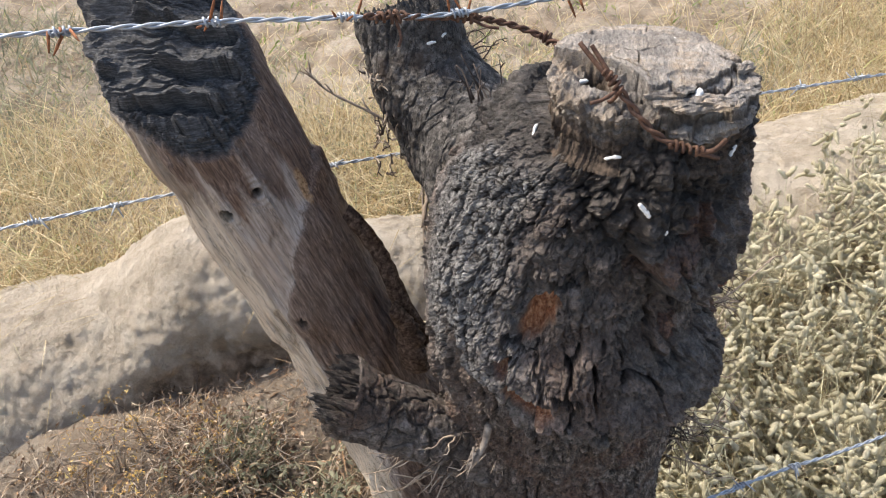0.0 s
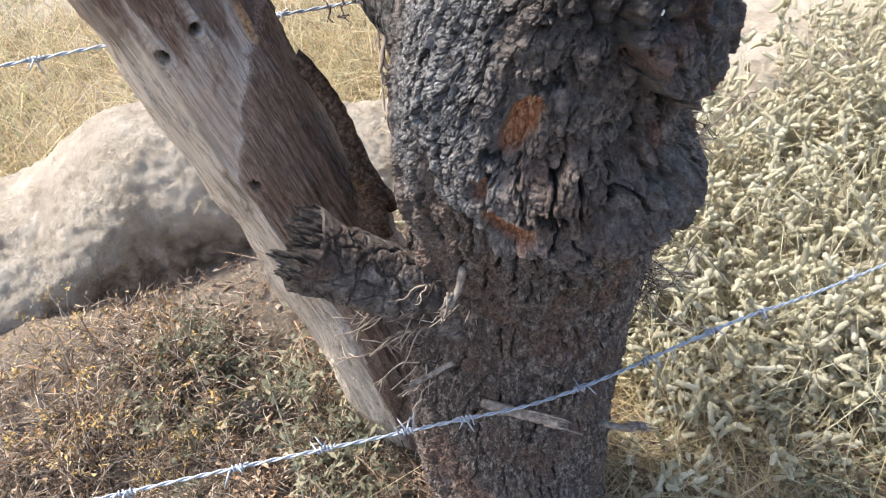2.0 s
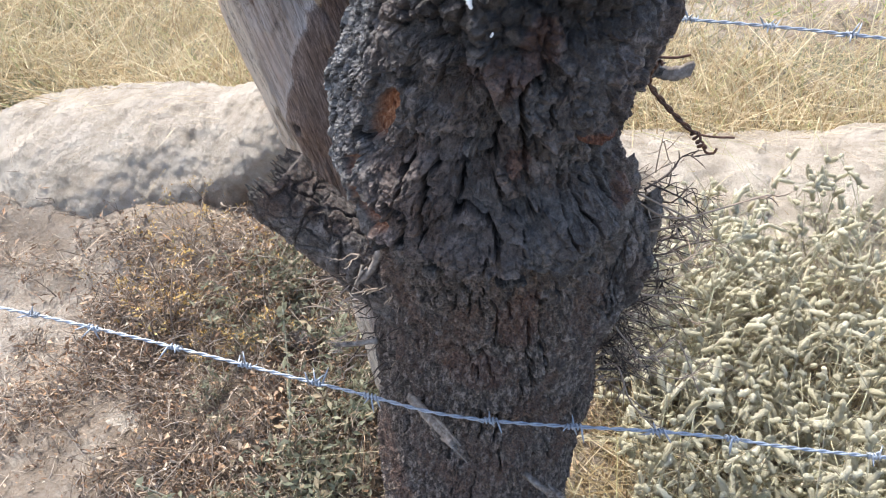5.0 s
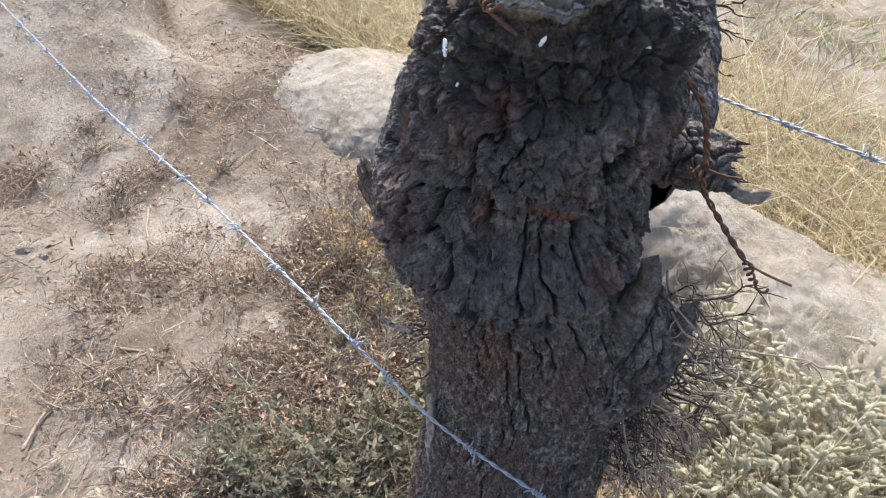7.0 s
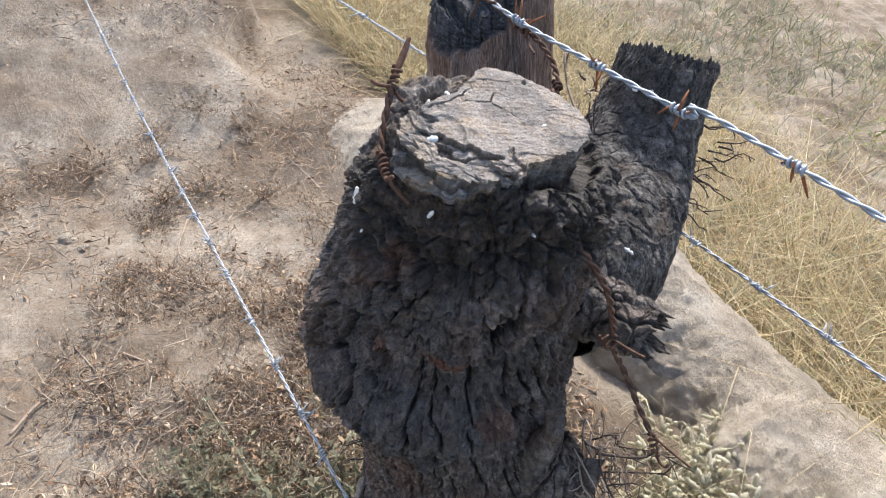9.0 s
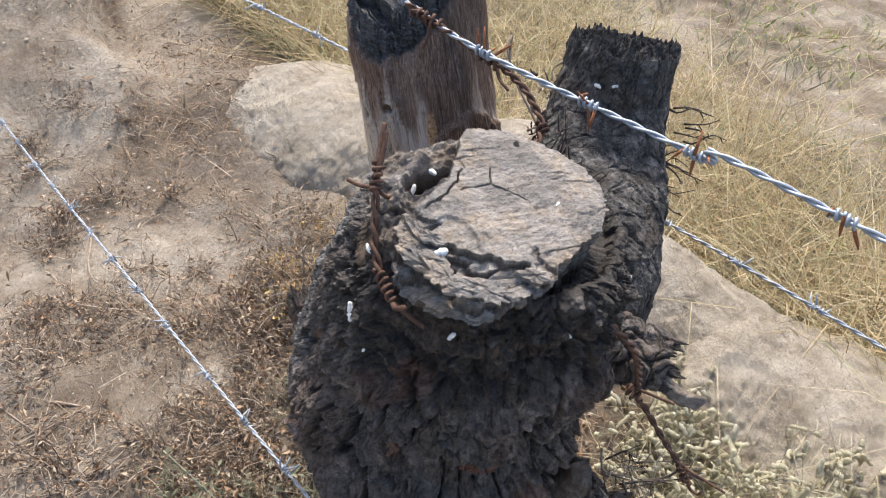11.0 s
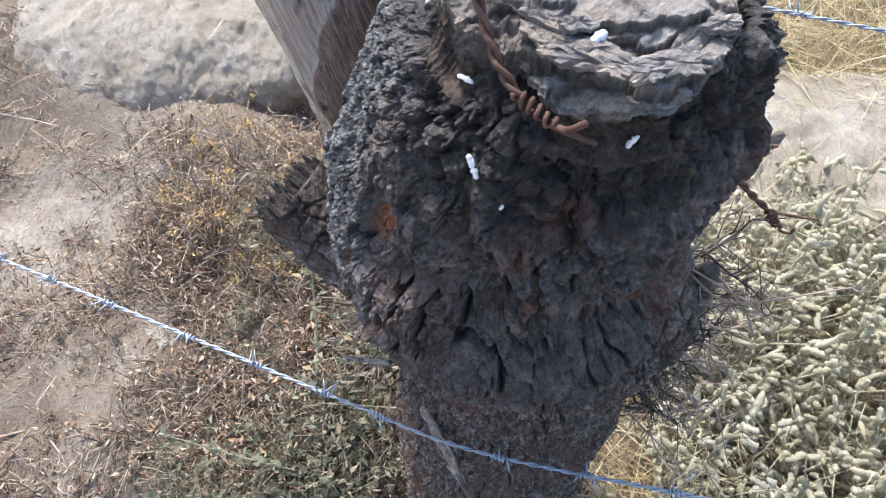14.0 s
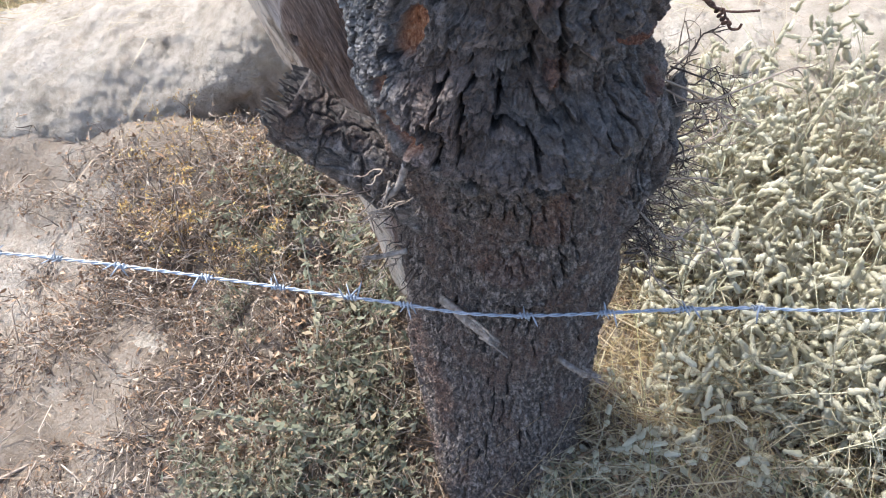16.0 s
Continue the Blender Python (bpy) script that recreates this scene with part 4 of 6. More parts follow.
def twig_part(name, base, tip, r, seed, mat, thorns=5, label="", parent=None, sag=0.0, fork=0.03, crook=0.075):
    """A crooked twig with short side shoots, as one part."""
    rng = np.random.RandomState(seed)
    base, tip = np.array(base, float), np.array(tip, float)
    ln = np.linalg.norm(tip - base)
    ctrl = [base + (tip - base) * t + rng.normal(0, crook * ln, 3) * (0 < t < 1) + np.array([0, 0, -sag * t * t]) for t in (0, 0.3, 0.62, 1)]
    n = max(8, int(ln / 0.008))
    c = curve_points(ctrl, n)
    h = Heap()
    h.add(*tube_arrays(c, np.linspace(r, r * 0.4, n) * (1 + 0.12 * rng.normal(0, 1, n)), 6))
    for _ in range(thorns):
        i = rng.randint(2, n - 1)
        d = (c[i] - c[i - 1]) / (np.linalg.norm(c[i] - c[i - 1]) + 1e-9) + rng.normal(0, 0.75, 3)
        d *= rng.uniform(0.35, 1.0) * fork / np.linalg.norm(d)
        h.add(*tube_arrays(curve_points([c[i], c[i] + d * 0.5 + rng.normal(0, 0.002, 3), c[i] + d], 4), np.array([0.55, 0.5, 0.4, 0.15]) * r, 5))
    return piece(name, h.mesh(name, mat), parent if parent is not None else tree, label)


# burnt brushwood behind the stump
brush = random.Random(5)
for k in range(120):
    b = (0.28 + brush.uniform(0, 0.07), 0.79 + brush.uniform(-0.02, 0.06), brush.choice([0.5, 0.54, 0.57, 0.6, 0.62, 0.66, 0.72, 0.82]) + brush.uniform(-0.03, 0.03))
    az, el = radians(brush.uniform(-25, 75)), radians(brush.uniform(-35, 45))
    ln = brush.uniform(0.05, 0.13) * (1.7 if k % 6 == 0 else 1.0)
    twig_part("burnt_twig", b, (b[0] + ln * math.cos(az) * math.cos(el), b[1] + ln * math.sin(az) * math.cos(el), b[2] + ln * math.sin(el)), brush.uniform(0.0008, 0.0019), 600 + k, BURNT_TWIG if k % 2 else TWIG, 9, sag=0.03, fork=0.035, crook=0.14)
for k in range(22):
    b = (0.31 + brush.uniform(-0.03, 0.06), 0.85 + brush.uniform(-0.03, 0.06), brush.uniform(0.52, 0.8))
    az, el = radians(brush.uniform(10, 85)), radians(brush.uniform(-15, 50))
    ln = brush.uniform(0.05, 0.14)
    twig_part("burnt_twig", b, (b[0] + ln * math.cos(az) * math.cos(el), b[1] + ln * math.sin(az) * math.cos(el), b[2] + ln * math.sin(el)), brush.uniform(0.001, 0.0022), 1600 + k, BURNT_TWIG, 8, sag=0.02, fork=0.04, crook=0.12)
# spines on the limb and in the fork
for k in range(16):
    b = (0.075 + brush.uniform(-0.03, 0.04), 0.83 + brush.uniform(-0.03, 0.05), 1.085 + brush.uniform(-0.015, 0.02))
    twig_part("spine", b, (b[0] + brush.uniform(-0.03, 0.03), b[1] + brush.uniform(-0.01, 0.04), b[2] + brush.uniform(0.03, 0.075)), 0.0018, 660 + k, BURNT_TWIG, 2, fork=0.015)
for k in range(16):
    z = 0.99 + brush.uniform(-0.06, 0.13)
    b = (0.035 + brush.uniform(-0.02, 0.02), 1.1 + brush.uniform(-0.02, 0.02), z)
    twig_part("spine", b, (b[0] + brush.uniform(0.03, 0.06), b[1] + brush.uniform(0.0, 0.03), z + brush.uniform(-0.01, 0.04)), 0.0016, 690 + k, BURNT_TWIG, 2, fork=0.015)
# crust of fibres and twigs on the limb's flank
for k in range(40):
    z = brush.uniform(0.94, 1.12)
    b = (-0.1 + brush.uniform(-0.01, 0.035), 1.0 + brush.uniform(-0.04, 0.03), z)
    ln = brush.uniform(0.02, 0.05)
    twig_part("bark_fibre", b, (b[0] + brush.uniform(-0.4, 0.5) * ln, b[1] - 0.3 * ln, z + brush.uniform(-0.8, 0.9) * ln), 0.0022, 720 + k, TWIG if k % 3 else BURNT_TWIG, 2, fork=0.02)
twig_part("dry_twig", (-0.06, 0.98, 0.985), (-0.2, 0.985, 1.115), 0.003, 771, TWIG, 8, "thin dry thorny twig", fork=0.04)
twig_part("dry_twig", (-0.06, 0.97, 0.98), (0.02, 0.86, 0.85), 0.006, 772, TWIG, 6, "thin dry thorny twig", fork=0.05)
twig_part("dry_twig", (-0.04, 0.97, 0.95), (-0.03, 0.87, 0.83), 0.003, 773, TWIG, 7, "thin dry thorny twig", fork=0.05)
# fibres and rootlets where the stems meet
for k in range(46):
    b = (0.035 + brush.uniform(-0.05, 0.05), 0.64 + brush.uniform(-0.03, 0.03), brush.uniform(0.5, 0.76))
    ln = brush.uniform(0.02, 0.06)
    twig_part("rootlet", b, (b[0] - brush.uniform(0.1, 1.0) * ln, b[1] - brush.uniform(0.2, 0.9) * ln, b[2] + brush.uniform(-0.9, 0.3) * ln), 0.0014, 800 + k, TWIG if k % 2 else BURNT_TWIG, 2, fork=0.02)
for k in range(12):
    b = (0.0 + brush.uniform(-0.03, 0.03), 0.72 + brush.uniform(-0.03, 0.03), brush.uniform(0.52, 0.66))
    ln = brush.uniform(0.06, 0.13)
    twig_part("dry_twig", b, (b[0] - ln, b[1] - brush.uniform(-0.1, 0.5) * ln, b[2] + brush.uniform(-0.7, 0.1) * ln), 0.002, 860 + k, TWIG, 6, "thin dry thorny twig", fork=0.04)


def broken_stick(base, tip, r, seed, label, parent):
    """A grey stick that frays into splinters at its tip."""
    rng = np.random.RandomState(seed)
    base, tip = np.array(base, float), np.array(tip, float)
    h = Heap()
    h.add(*tube_arrays(curve_points([base, (base + tip) / 2 + rng.normal(0, 0.004, 3), base + (tip - base) * 0.8], 14), np.linspace(r, r * 0.75, 14) * (1 + 0.1 * rng.normal(0, 1, 14)), 9, seed, 0.15))
    for _ in range(7):
        st = base + (tip - base) * rng.uniform(0.4, 0.7) + rng.normal(0, r * 0.5, 3)
        en = tip + rng.normal(0, r * 0.9, 3) - (tip - base) * rng.uniform(0, 0.2)
        h.add(*tube_arrays(curve_points([st, (st + en) / 2 + rng.normal(0, 0.002, 3), en], 6), np.linspace(r * 0.4, r * 0.12, 6), 5, seed, 0.2))
    return piece("broken_stick", h.mesh("broken_stick", STICK), parent, label)


broken_stick((0.09, 0.63, 0.475), (0.218, 0.545, 0.515), 0.0085, 1, "grey broken stick with frayed end", tree)
broken_stick((0.285, 0.65, 0.37), (0.365, 0.616, 0.402), 0.0065, 2, "grey broken stick with frayed end", tree)
broken_stick((0.06, 0.6, 0.79), (0.027, 0.576, 0.718), 0.0055, 3, "grey broken stick with frayed end", tree)
broken_stick((0.045, 0.61, 0.6), (-0.03, 0.59, 0.57), 0.0045, 4, "grey broken stick with frayed end", tree)


# ---- the leaning dead stem ----
def build_post():
    nu, nv = 240, 340
    ctrl = [(-0.02, 1.03, -0.15), (-0.06, 1.02, 0.1), (-0.161, 0.986, 0.5), (-0.298, 0.913, 1.0), (-0.365, 0.877, 1.24)]
    c = curve_points(ctrl, nv)
    r = np.interp(c[:, 2], [-0.15, 0.5, 1.0, 1.24], [0.13, 0.116, 0.1, 0.1])
    v, _, _ = tube_arrays(c, r, nu)
    body = v[: nu * nv]
    axis = np.repeat(c, nu, axis=0)
    out = (body - axis) / np.repeat(r, nu)[:, None]
    tang = (c[-1] - c[-40]) / np.linalg.norm(c[-1] - c[-40])
    along = np.repeat(c[:, 2], nu)
    # the burnt end slants up and back
    end = 1.185 - 0.03 * out[:, 0] + 0.072 * out[:, 1] + 0.014 * fbm(out * 3, 3, 209) + 0.008 * fbm(out * (9, 9, 9), 4, 215, 0.65) + 0.05 * smooth(0.45, 0.9, out[:, 1] - 0.3 * out[:, 0])
    z0 = 0.96
    moved = np.where(along > z0, z0 + (along - z0) * (end - z0) / (1.24 - z0), along)
    body = body + ((moved - along) / tang[2])[:, None] * tang
    along = moved
    g = np.stack([out[:, 0] * 26, out[:, 1] * 26, along * 3.2 + out[:, 0]], 1)
    grain = fbm(g, 5, 201)
    ridge = 1 - np.abs(fbm(g * (0.4, 0.4, 0.35) + 9, 4, 205))
    live = smooth(-0.2, 0.4, fbm(out * 2.1 + along[:, None] * 2, 3, 206))
    d = 0.003 * grain + 0.014 * fbm(body * 7, 3, 202) - 0.007 * live * smooth(0.9, 1.0, ridge)
    scar = fbm(np.stack([out[:, 0] * 3.2, out[:, 1] * 3.2, along * 5], 1), 4, 230)
    rind = smooth(0.1, 0.14, scar + 0.35 * smooth(0.9, 1.0, along) + 0.1 * fbm(body * 60, 3, 207))
    d += 0.0045 * rind + 0.002 * fbm(body * (70, 70, 30), 4, 208)
    pit, ochre = np.zeros(len(body)), np.zeros(len(body))
    facing = smooth(0.1, -0.2, out[:, 1])
    for kx, kz, kr in ((-0.249, 1.002, 0.005), (-0.292, 0.972, 0.008), (-0.225, 0.757, 0.007)):
        q = np.hypot(body[:, 0] - kx, (body[:, 2] - kz) * 0.75) + 0.002 * fbm(body * 120, 3, 242)
        swell = np.exp(-((q / 0.026) ** 2)) * facing
        hole = smooth(kr * 1.25, kr * 0.7, q) * facing
        d += 0.004 * swell + 0.0016 * swell * np.sin(q * 900) - 0.016 * hole
        pit = np.maximum(pit, hole)
    qo = np.hypot((body[:, 0] + 0.203 + 0.25 * (body[:, 2] - 0.986)) / 0.0032, (body[:, 2] - 0.982) / 0.03) + 0.35 * fbm(body * 70, 3, 243)
    ochre = smooth(1.05, 0.85, qo) * facing
    d += 0.003 * ochre
    # the broken edge of the bark across the stem
    ledge = smooth(-0.004, 0.004, 0.80 + 0.18 * out[:, 0] + 0.02 * fbm(body * 30, 4, 244) - along) * smooth(-0.25, 0.05, out[:, 0])
    d += 0.008 * ledge * (1 + 0.6 * fbm(body * (45, 45, 25), 4, 245))
    char = smooth(-0.034, -0.024, along - end + 0.02 * fbm(body * (30, 30, 30), 4, 211))
    d += -char * (0.004 + 0.012 * np.abs(fbm(body * (30, 30, 120), 4, 214)) + 0.004 * (((along + 0.2 * out[:, 0] * 0.1) * 120 + fbm(body * 30, 3, 216)) % 1.0))
    body = body + out * d[:, None]
    heart = body[-nu:].mean(0)
    rows = [body]
    base = body[-nu:]
    n_in = 130
    even = np.mean([np.roll(base, k, axis=0) for k in range(-24, 25)], axis=0)
    even = heart + (even - heart) * 1.04
    for i in range(1, n_in + 1):
        t = i / n_in
        mild = smooth(0.0, 0.2, np.array([t]))[0]
        q = heart + (base * (1 - mild) + even * mild - heart) * (1 - 0.985 * t)
        lane = (q[:, 1] - 0.05 * q[:, 0] + 0.014 * fbm(q * 13, 3, 218) + 0.004 * fbm(q * (90, 30, 30), 3, 223)) * 34
        slat = (q[:, 1] - 0.05 * q[:, 0] + 0.012 * fbm(q * 25, 3, 222)) * 130
        wear = smooth(-0.5, 0.1, fbm(q * 18, 3, 219))
        lift = 0.03 * (0.5 - (lane % 1.0) ** 1.4) * wear + 0.0055 * (0.5 - slat % 1.0) * smooth(-0.2, 0.2, fbm(q * 30, 2, 224)) + 0.006 * fbm(q * (9, 50, 50), 4, 220, 0.6) + 0.0012 * fbm(q * (200, 50, 50), 3, 221)
        rows.append(q + np.array([-0.1, -0.25, 0.96]) * (lift * smooth(0, 0.08, t))[:, None])
    v = np.concatenate(rows)
    extra = len(v) - len(body)
    tongue = fbm(np.stack([out[:, 0] * 9, out[:, 1] * 9, along * 3], 1), 4, 233)
    # more brown near the top, below the ledge and towards +x
    brown_share = 0.85 * smooth(0.32, 0.66, 0.3 * scar + 0.5 * tongue + 0.22 * fbm(body * (90, 90, 14), 4, 246) + 0.9 * ledge + 0.75 * smooth(0.93, 1.05, along + 0.05 * tongue) * smooth(-0.95, -0.5, out[:, 0]) + 0.25 * smooth(0.3, 0.8, out[:, 0]))
    sap = smooth(0.32, 0.42, -out[:, 0] * 0.9 - 0.3 * out[:, 1] + 0.2 * fbm(g * (0.35, 0.35, 0.5), 3, 231) - 0.3 * smooth(1.0, 1.1, along)) * (1 - char)
    one = np.ones(extra)
    faces = grid_faces(nu, nv + n_in)
    chars = np.concatenate([char, one])
    burnt = chars[faces].mean(1) > 0.5
    root = tagged(new("dead_stem"), "leaning dead tree stem, bleached wood with charred black end", "tree stem")
    attrs = {"char": chars, "brown_share": np.concatenate([np.clip(0.95 * brown_share + 0.15 * rind, 0, 1), 0 * one]), "sap": np.concatenate([sap * (1 - 0.7 * brown_share * (along > 0.98)), 0 * one]), "pit": np.concatenate([pit, 0 * one]), "ochre": np.concatenate([ochre, 0 * one])}
    for name, label, pick in (("stem", "bleached, weathered wood with brown streaks", ~burnt), ("charred_end", "burnt black slanting end", burnt)):
        used = np.unique(faces[pick])
        back = np.full(len(v), -1)
        back[used] = np.arange(len(used))
        piece(name, mesh_np(name, v[used], back[faces[pick]], POST, name == "stem", {k: a[used] for k, a in attrs.items()}), root, label)
    global tree
    keep, tree = tree, root
    slab("bark_strip", (-0.035, 0.925, 0.63), (-0.137, 0.9, 0.92), 0.014, 0.012, 31, "dark brown loose strip of bark", BROWNBARK)
    slab("bark_strip", (-0.06, 0.9, 0.6), (-0.08, 0.875, 0.76), 0.026, 0.012, 32, "dark brown loose strip of bark", BROWNBARK)
    tree = keep
    return root


build_post()


# ---- boulders ----
def build_boulder(name, ctrl, radii, seed, label, crumble):
    """A long smooth-backed rock; its front breaks off below a soft lip into crumbling earth-brown stone."""
    nu, nv = 180, 300
    c = curve_points(ctrl, nv)
    t = np.linspace(0, 1, nv)
    taper = np.clip(np.minimum(t, 1 - t) / 0.1, 0.0, 1) ** 0.5
    rw = np.interp(t, np.linspace(0, 1, len(radii)), [q[0] for q in radii]) * (0.02 + 0.98 * taper)
    rh = np.interp(t, np.linspace(0, 1, len(radii)), [q[1] for q in radii]) * (0.02 + 0.98 * taper)
    tang = np.gradient(c, axis=0)
    tang[:, 2] = 0
    tang /= np.linalg.norm(tang, axis=1)[:, None]
    side = np.stack([-tang[:, 1], tang[:, 0], 0 * t], 1)
    a = np.arange(nu) * 2 * np.pi / nu
    ca, sa = np.cos(a), np.sign(np.sin(a)) * np.abs(np.sin(a)) ** 0.95
    v = (c[:, None, :] + (rw[:, None] * ca)[:, :, None] * side[:, None, :] + (rh[:, None] * sa)[:, :, None] * np.array([0, 0, 1])).reshape(-1, 3)
    out = (v - np.repeat(c, nu, axis=0))
    out /= np.linalg.norm(out, axis=1)[:, None] + 1e-9
    front = smooth(0.1, 0.5, -np.tile(ca, nv))
    lip = 0.3 + 0.25 * fbm(np.stack([v[:, 0] * 2.4, v[:, 0] * 0, v[:, 0] * 0], 1), 3, seed + 9)
    broken = front * smooth(lip + 0.2, lip - 0.2, np.tile(sa, nv) + 0.1 * fbm(v * 14, 3, seed + 5)) * smooth(crumble[0], crumble[1], v[:, 0])
    d = 0.05 * fbm(v * 2.2, 3, seed) + 0.012 * fbm(v * 6, 4, seed + 7) + 0.011 * fbm(v * 15, 4, seed + 1, 0.6) + 0.011 * fbm(v * 45, 4, seed + 2, 0.65) - 0.004 * smooth(0.2, 0.6, fbm(v * 30, 4, seed + 8, 0.65))
    d += broken * (-0.022 + 0.04 * fbm(v * 11, 4, seed + 3, 0.6) - 0.02 * smooth(0.75, 1.0, 1 - np.abs(fbm(v * 8, 4, seed + 4))))
    v = v + out * d[:, None]
    return tagged(piece(name, mesh_np(name, v, grid_faces(nu, nv), ROCK, True, {"broken": broken})), label, "rock")


build_boulder("boulder", [(-2.25, 1.3, -0.27), (-1.75, 1.42, -0.2), (-1.35, 1.5, -0.13), (-1.05, 1.57, -0.07), (-0.76, 1.63, 0.09), (-0.45, 1.69, 0.06), (-0.1, 1.79, 0.0), (0.45, 1.95, 0.02)], [(0.3, 0.26), (0.38, 0.29), (0.38, 0.3), (0.34, 0.31), (0.28, 0.31), (0.25, 0.31), (0.24, 0.3), (0.26, 0.3)], 301, "long pale chalky boulder lying on the sandy ground", (-1.25, -0.85))
build_boulder("boulder", [(-0.15, 1.72, -0.02), (0.25, 1.8, 0.0), (0.6, 1.88, 0.05), (1.0, 2.0, 0.08), (1.7, 2.2, 0.12), (2.8, 2.5, 0.14)], [(0.3, 0.3), (0.38, 0.31), (0.42, 0.31), (0.42, 0.33), (0.42, 0.34), (0.35, 0.3)], 331, "long sunlit chalky boulder behind the white shrubs", (9, 10))


# ---- barbed wire ----
def barb_mesh(name, mat, seed, points=None):
    """Two wraps round the strand, with four cut points; along x."""
    rng = np.random.RandomState(seed)
    h, ends = Heap(), []
    for w in (0, 1):
        th = np.linspace(0, 2 * np.pi * 1.7, 26)
        x = (np.linspace(0, 0.009, 26) - 0.0095 + w * 0.01)
        ph = rng.uniform(0, 6.28)
        loop = np.stack([x, 0.0038 * np.cos(th + ph), 0.0038 * np.sin(th + ph)], 1)
        for end, sgn in ((0, -1), (-1, 1)):
            d = np.array([sgn * rng.uniform(0.15, 0.6), *(rng.normal(0, 1, 2))])
            d[1:] *= 1.0 / (np.linalg.norm(d[1:]) + 1e-6)
            d /= np.linalg.norm(d)
            tip = loop[end] + d * rng.uniform(0.016, 0.024)
            spur = Heap() if points is not None else h
            spur.add(*tube_arrays([loop[end], loop[end] * 0.4 + tip * 0.6, tip], [0.0015, 0.0014, 0.0006], 6))
            if points is not None:
                ends.append(spur.mesh("spur", points))
        h.add(*tube_arrays(loop, 0.00145, 6))
    me = h.mesh(name, mat)
    return me, ends


BARBS = [barb_mesh("barb", ZINC, s) for s in range(5)]
BARBS_RUST = [barb_mesh("barb", ZINC, s + 9, RUST_TIP) for s in range(3)]


def barbed_wire(ctrl, barbs_at, label, rust=False):
    n = 420
    c = curve_points(ctrl, n)
    seg = np.concatenate([[0], np.cumsum(np.linalg.norm(np.diff(c, axis=0), axis=1))])
    root = tagged(new("barbed_wire"), label, "barbed wire", "barbed wires of the fence")
    length = seg[-1]
    m = int(length / 0.0035)
    s = np.linspace(0, length, m)
    p = np.stack([np.interp(s, seg, c[:, k]) for k in range(3)], 1)
    tang = np.gradient(p, axis=0)
    tang /= np.linalg.norm(tang, axis=1)[:, None]
    side = np.cross(tang, (0, 0, 1.0))
    side /= np.linalg.norm(side, axis=1)[:, None]
    up = np.cross(side, tang)
    for ph in (0, np.pi):
        th = s / 0.046 * 2 * np.pi + ph
        q = p + 0.0015 * (np.cos(th)[:, None] * side + np.sin(th)[:, None] * up)
        piece("strand", (lambda h: (h.add(*tube_arrays(q, 0.00148, 7)), h.mesh("strand", ZINC))[1])(Heap()), root)
    rng = random.Random(len(ctrl) * 7 + int(length * 100))
    for k, b in enumerate(barbs_at):
        i = int(np.argmin(np.abs(p[:, 0] - b)))
        kind = BARBS_RUST[k % 3] if rust else BARBS[rng.randrange(5)]
        ob = piece("barb", kind[0], root)
        for spur in kind[1]:
            piece("spur", spur, ob, "rusted barb point")
        x, y = Vector(tang[i]), Vector(side[i])
        turn = Matrix((x, y, x.cross(y))).transposed().to_4x4()
        ob.matrix_world = Matrix.Translation(p[i]) @ turn @ Matrix.Rotation(rng.uniform(0, 6.28), 4, "X")
    return root


barbed_wire([(-2.6, 0.17, 0.36), (-1.2, 0.368, 0.434), (-0.5, 0.463, 0.53), (0.0, 0.552, 0.534), (0.2, 0.598, 0.526), (0.5, 0.715, 0.53), (0.85, 0.861, 0.5), (2.4, 1.5, 0.46)],
            [-1.75, -1.63, -1.52, -1.4, -1.29, -1.18, -1.06, -0.95, -0.84, -0.73, -0.61, -0.495, -0.385, -0.247, -0.135, -0.025, 0.058, 0.228, 0.338, 0.446, 0.548, 0.74, 0.86, 0.97, 1.09, 1.2],
            "galvanised barbed wire strand stretched in front of the stump")
barbed_wire([(-2.6, 0.15, 0.9), (-1.2, 0.663, 0.912), (-0.5, 0.934, 0.919), (0.0, 1.13, 0.905), (0.4, 1.22, 0.925), (0.8, 1.315, 0.932), (2.6, 1.8, 0.95)],
            [-1.25, -1.13, -1.0, -0.88, -0.76, -0.62, -0.51, -0.19, 0.06, 0.18, 0.3, 0.42, 0.54, 0.66, 0.78, 0.9, 1.02, 1.14], "weathered barbed wire strand passing behind the stump")
barbed_wire([(-2.6, 0.05, 1.36), (-0.5, 0.593, 1.291), (-0.1, 0.7, 1.269), (0.03, 0.734, 1.259), (0.25, 0.795, 1.27), (0.5, 0.845, 1.292), (2.6, 1.3, 1.33)],
            [-0.45, -0.33, -0.2, -0.075, 0.036, 0.15, 0.251, 0.37, 0.48, 0.6, 0.72], "top barbed wire strand with rusted barb points", rust=True)


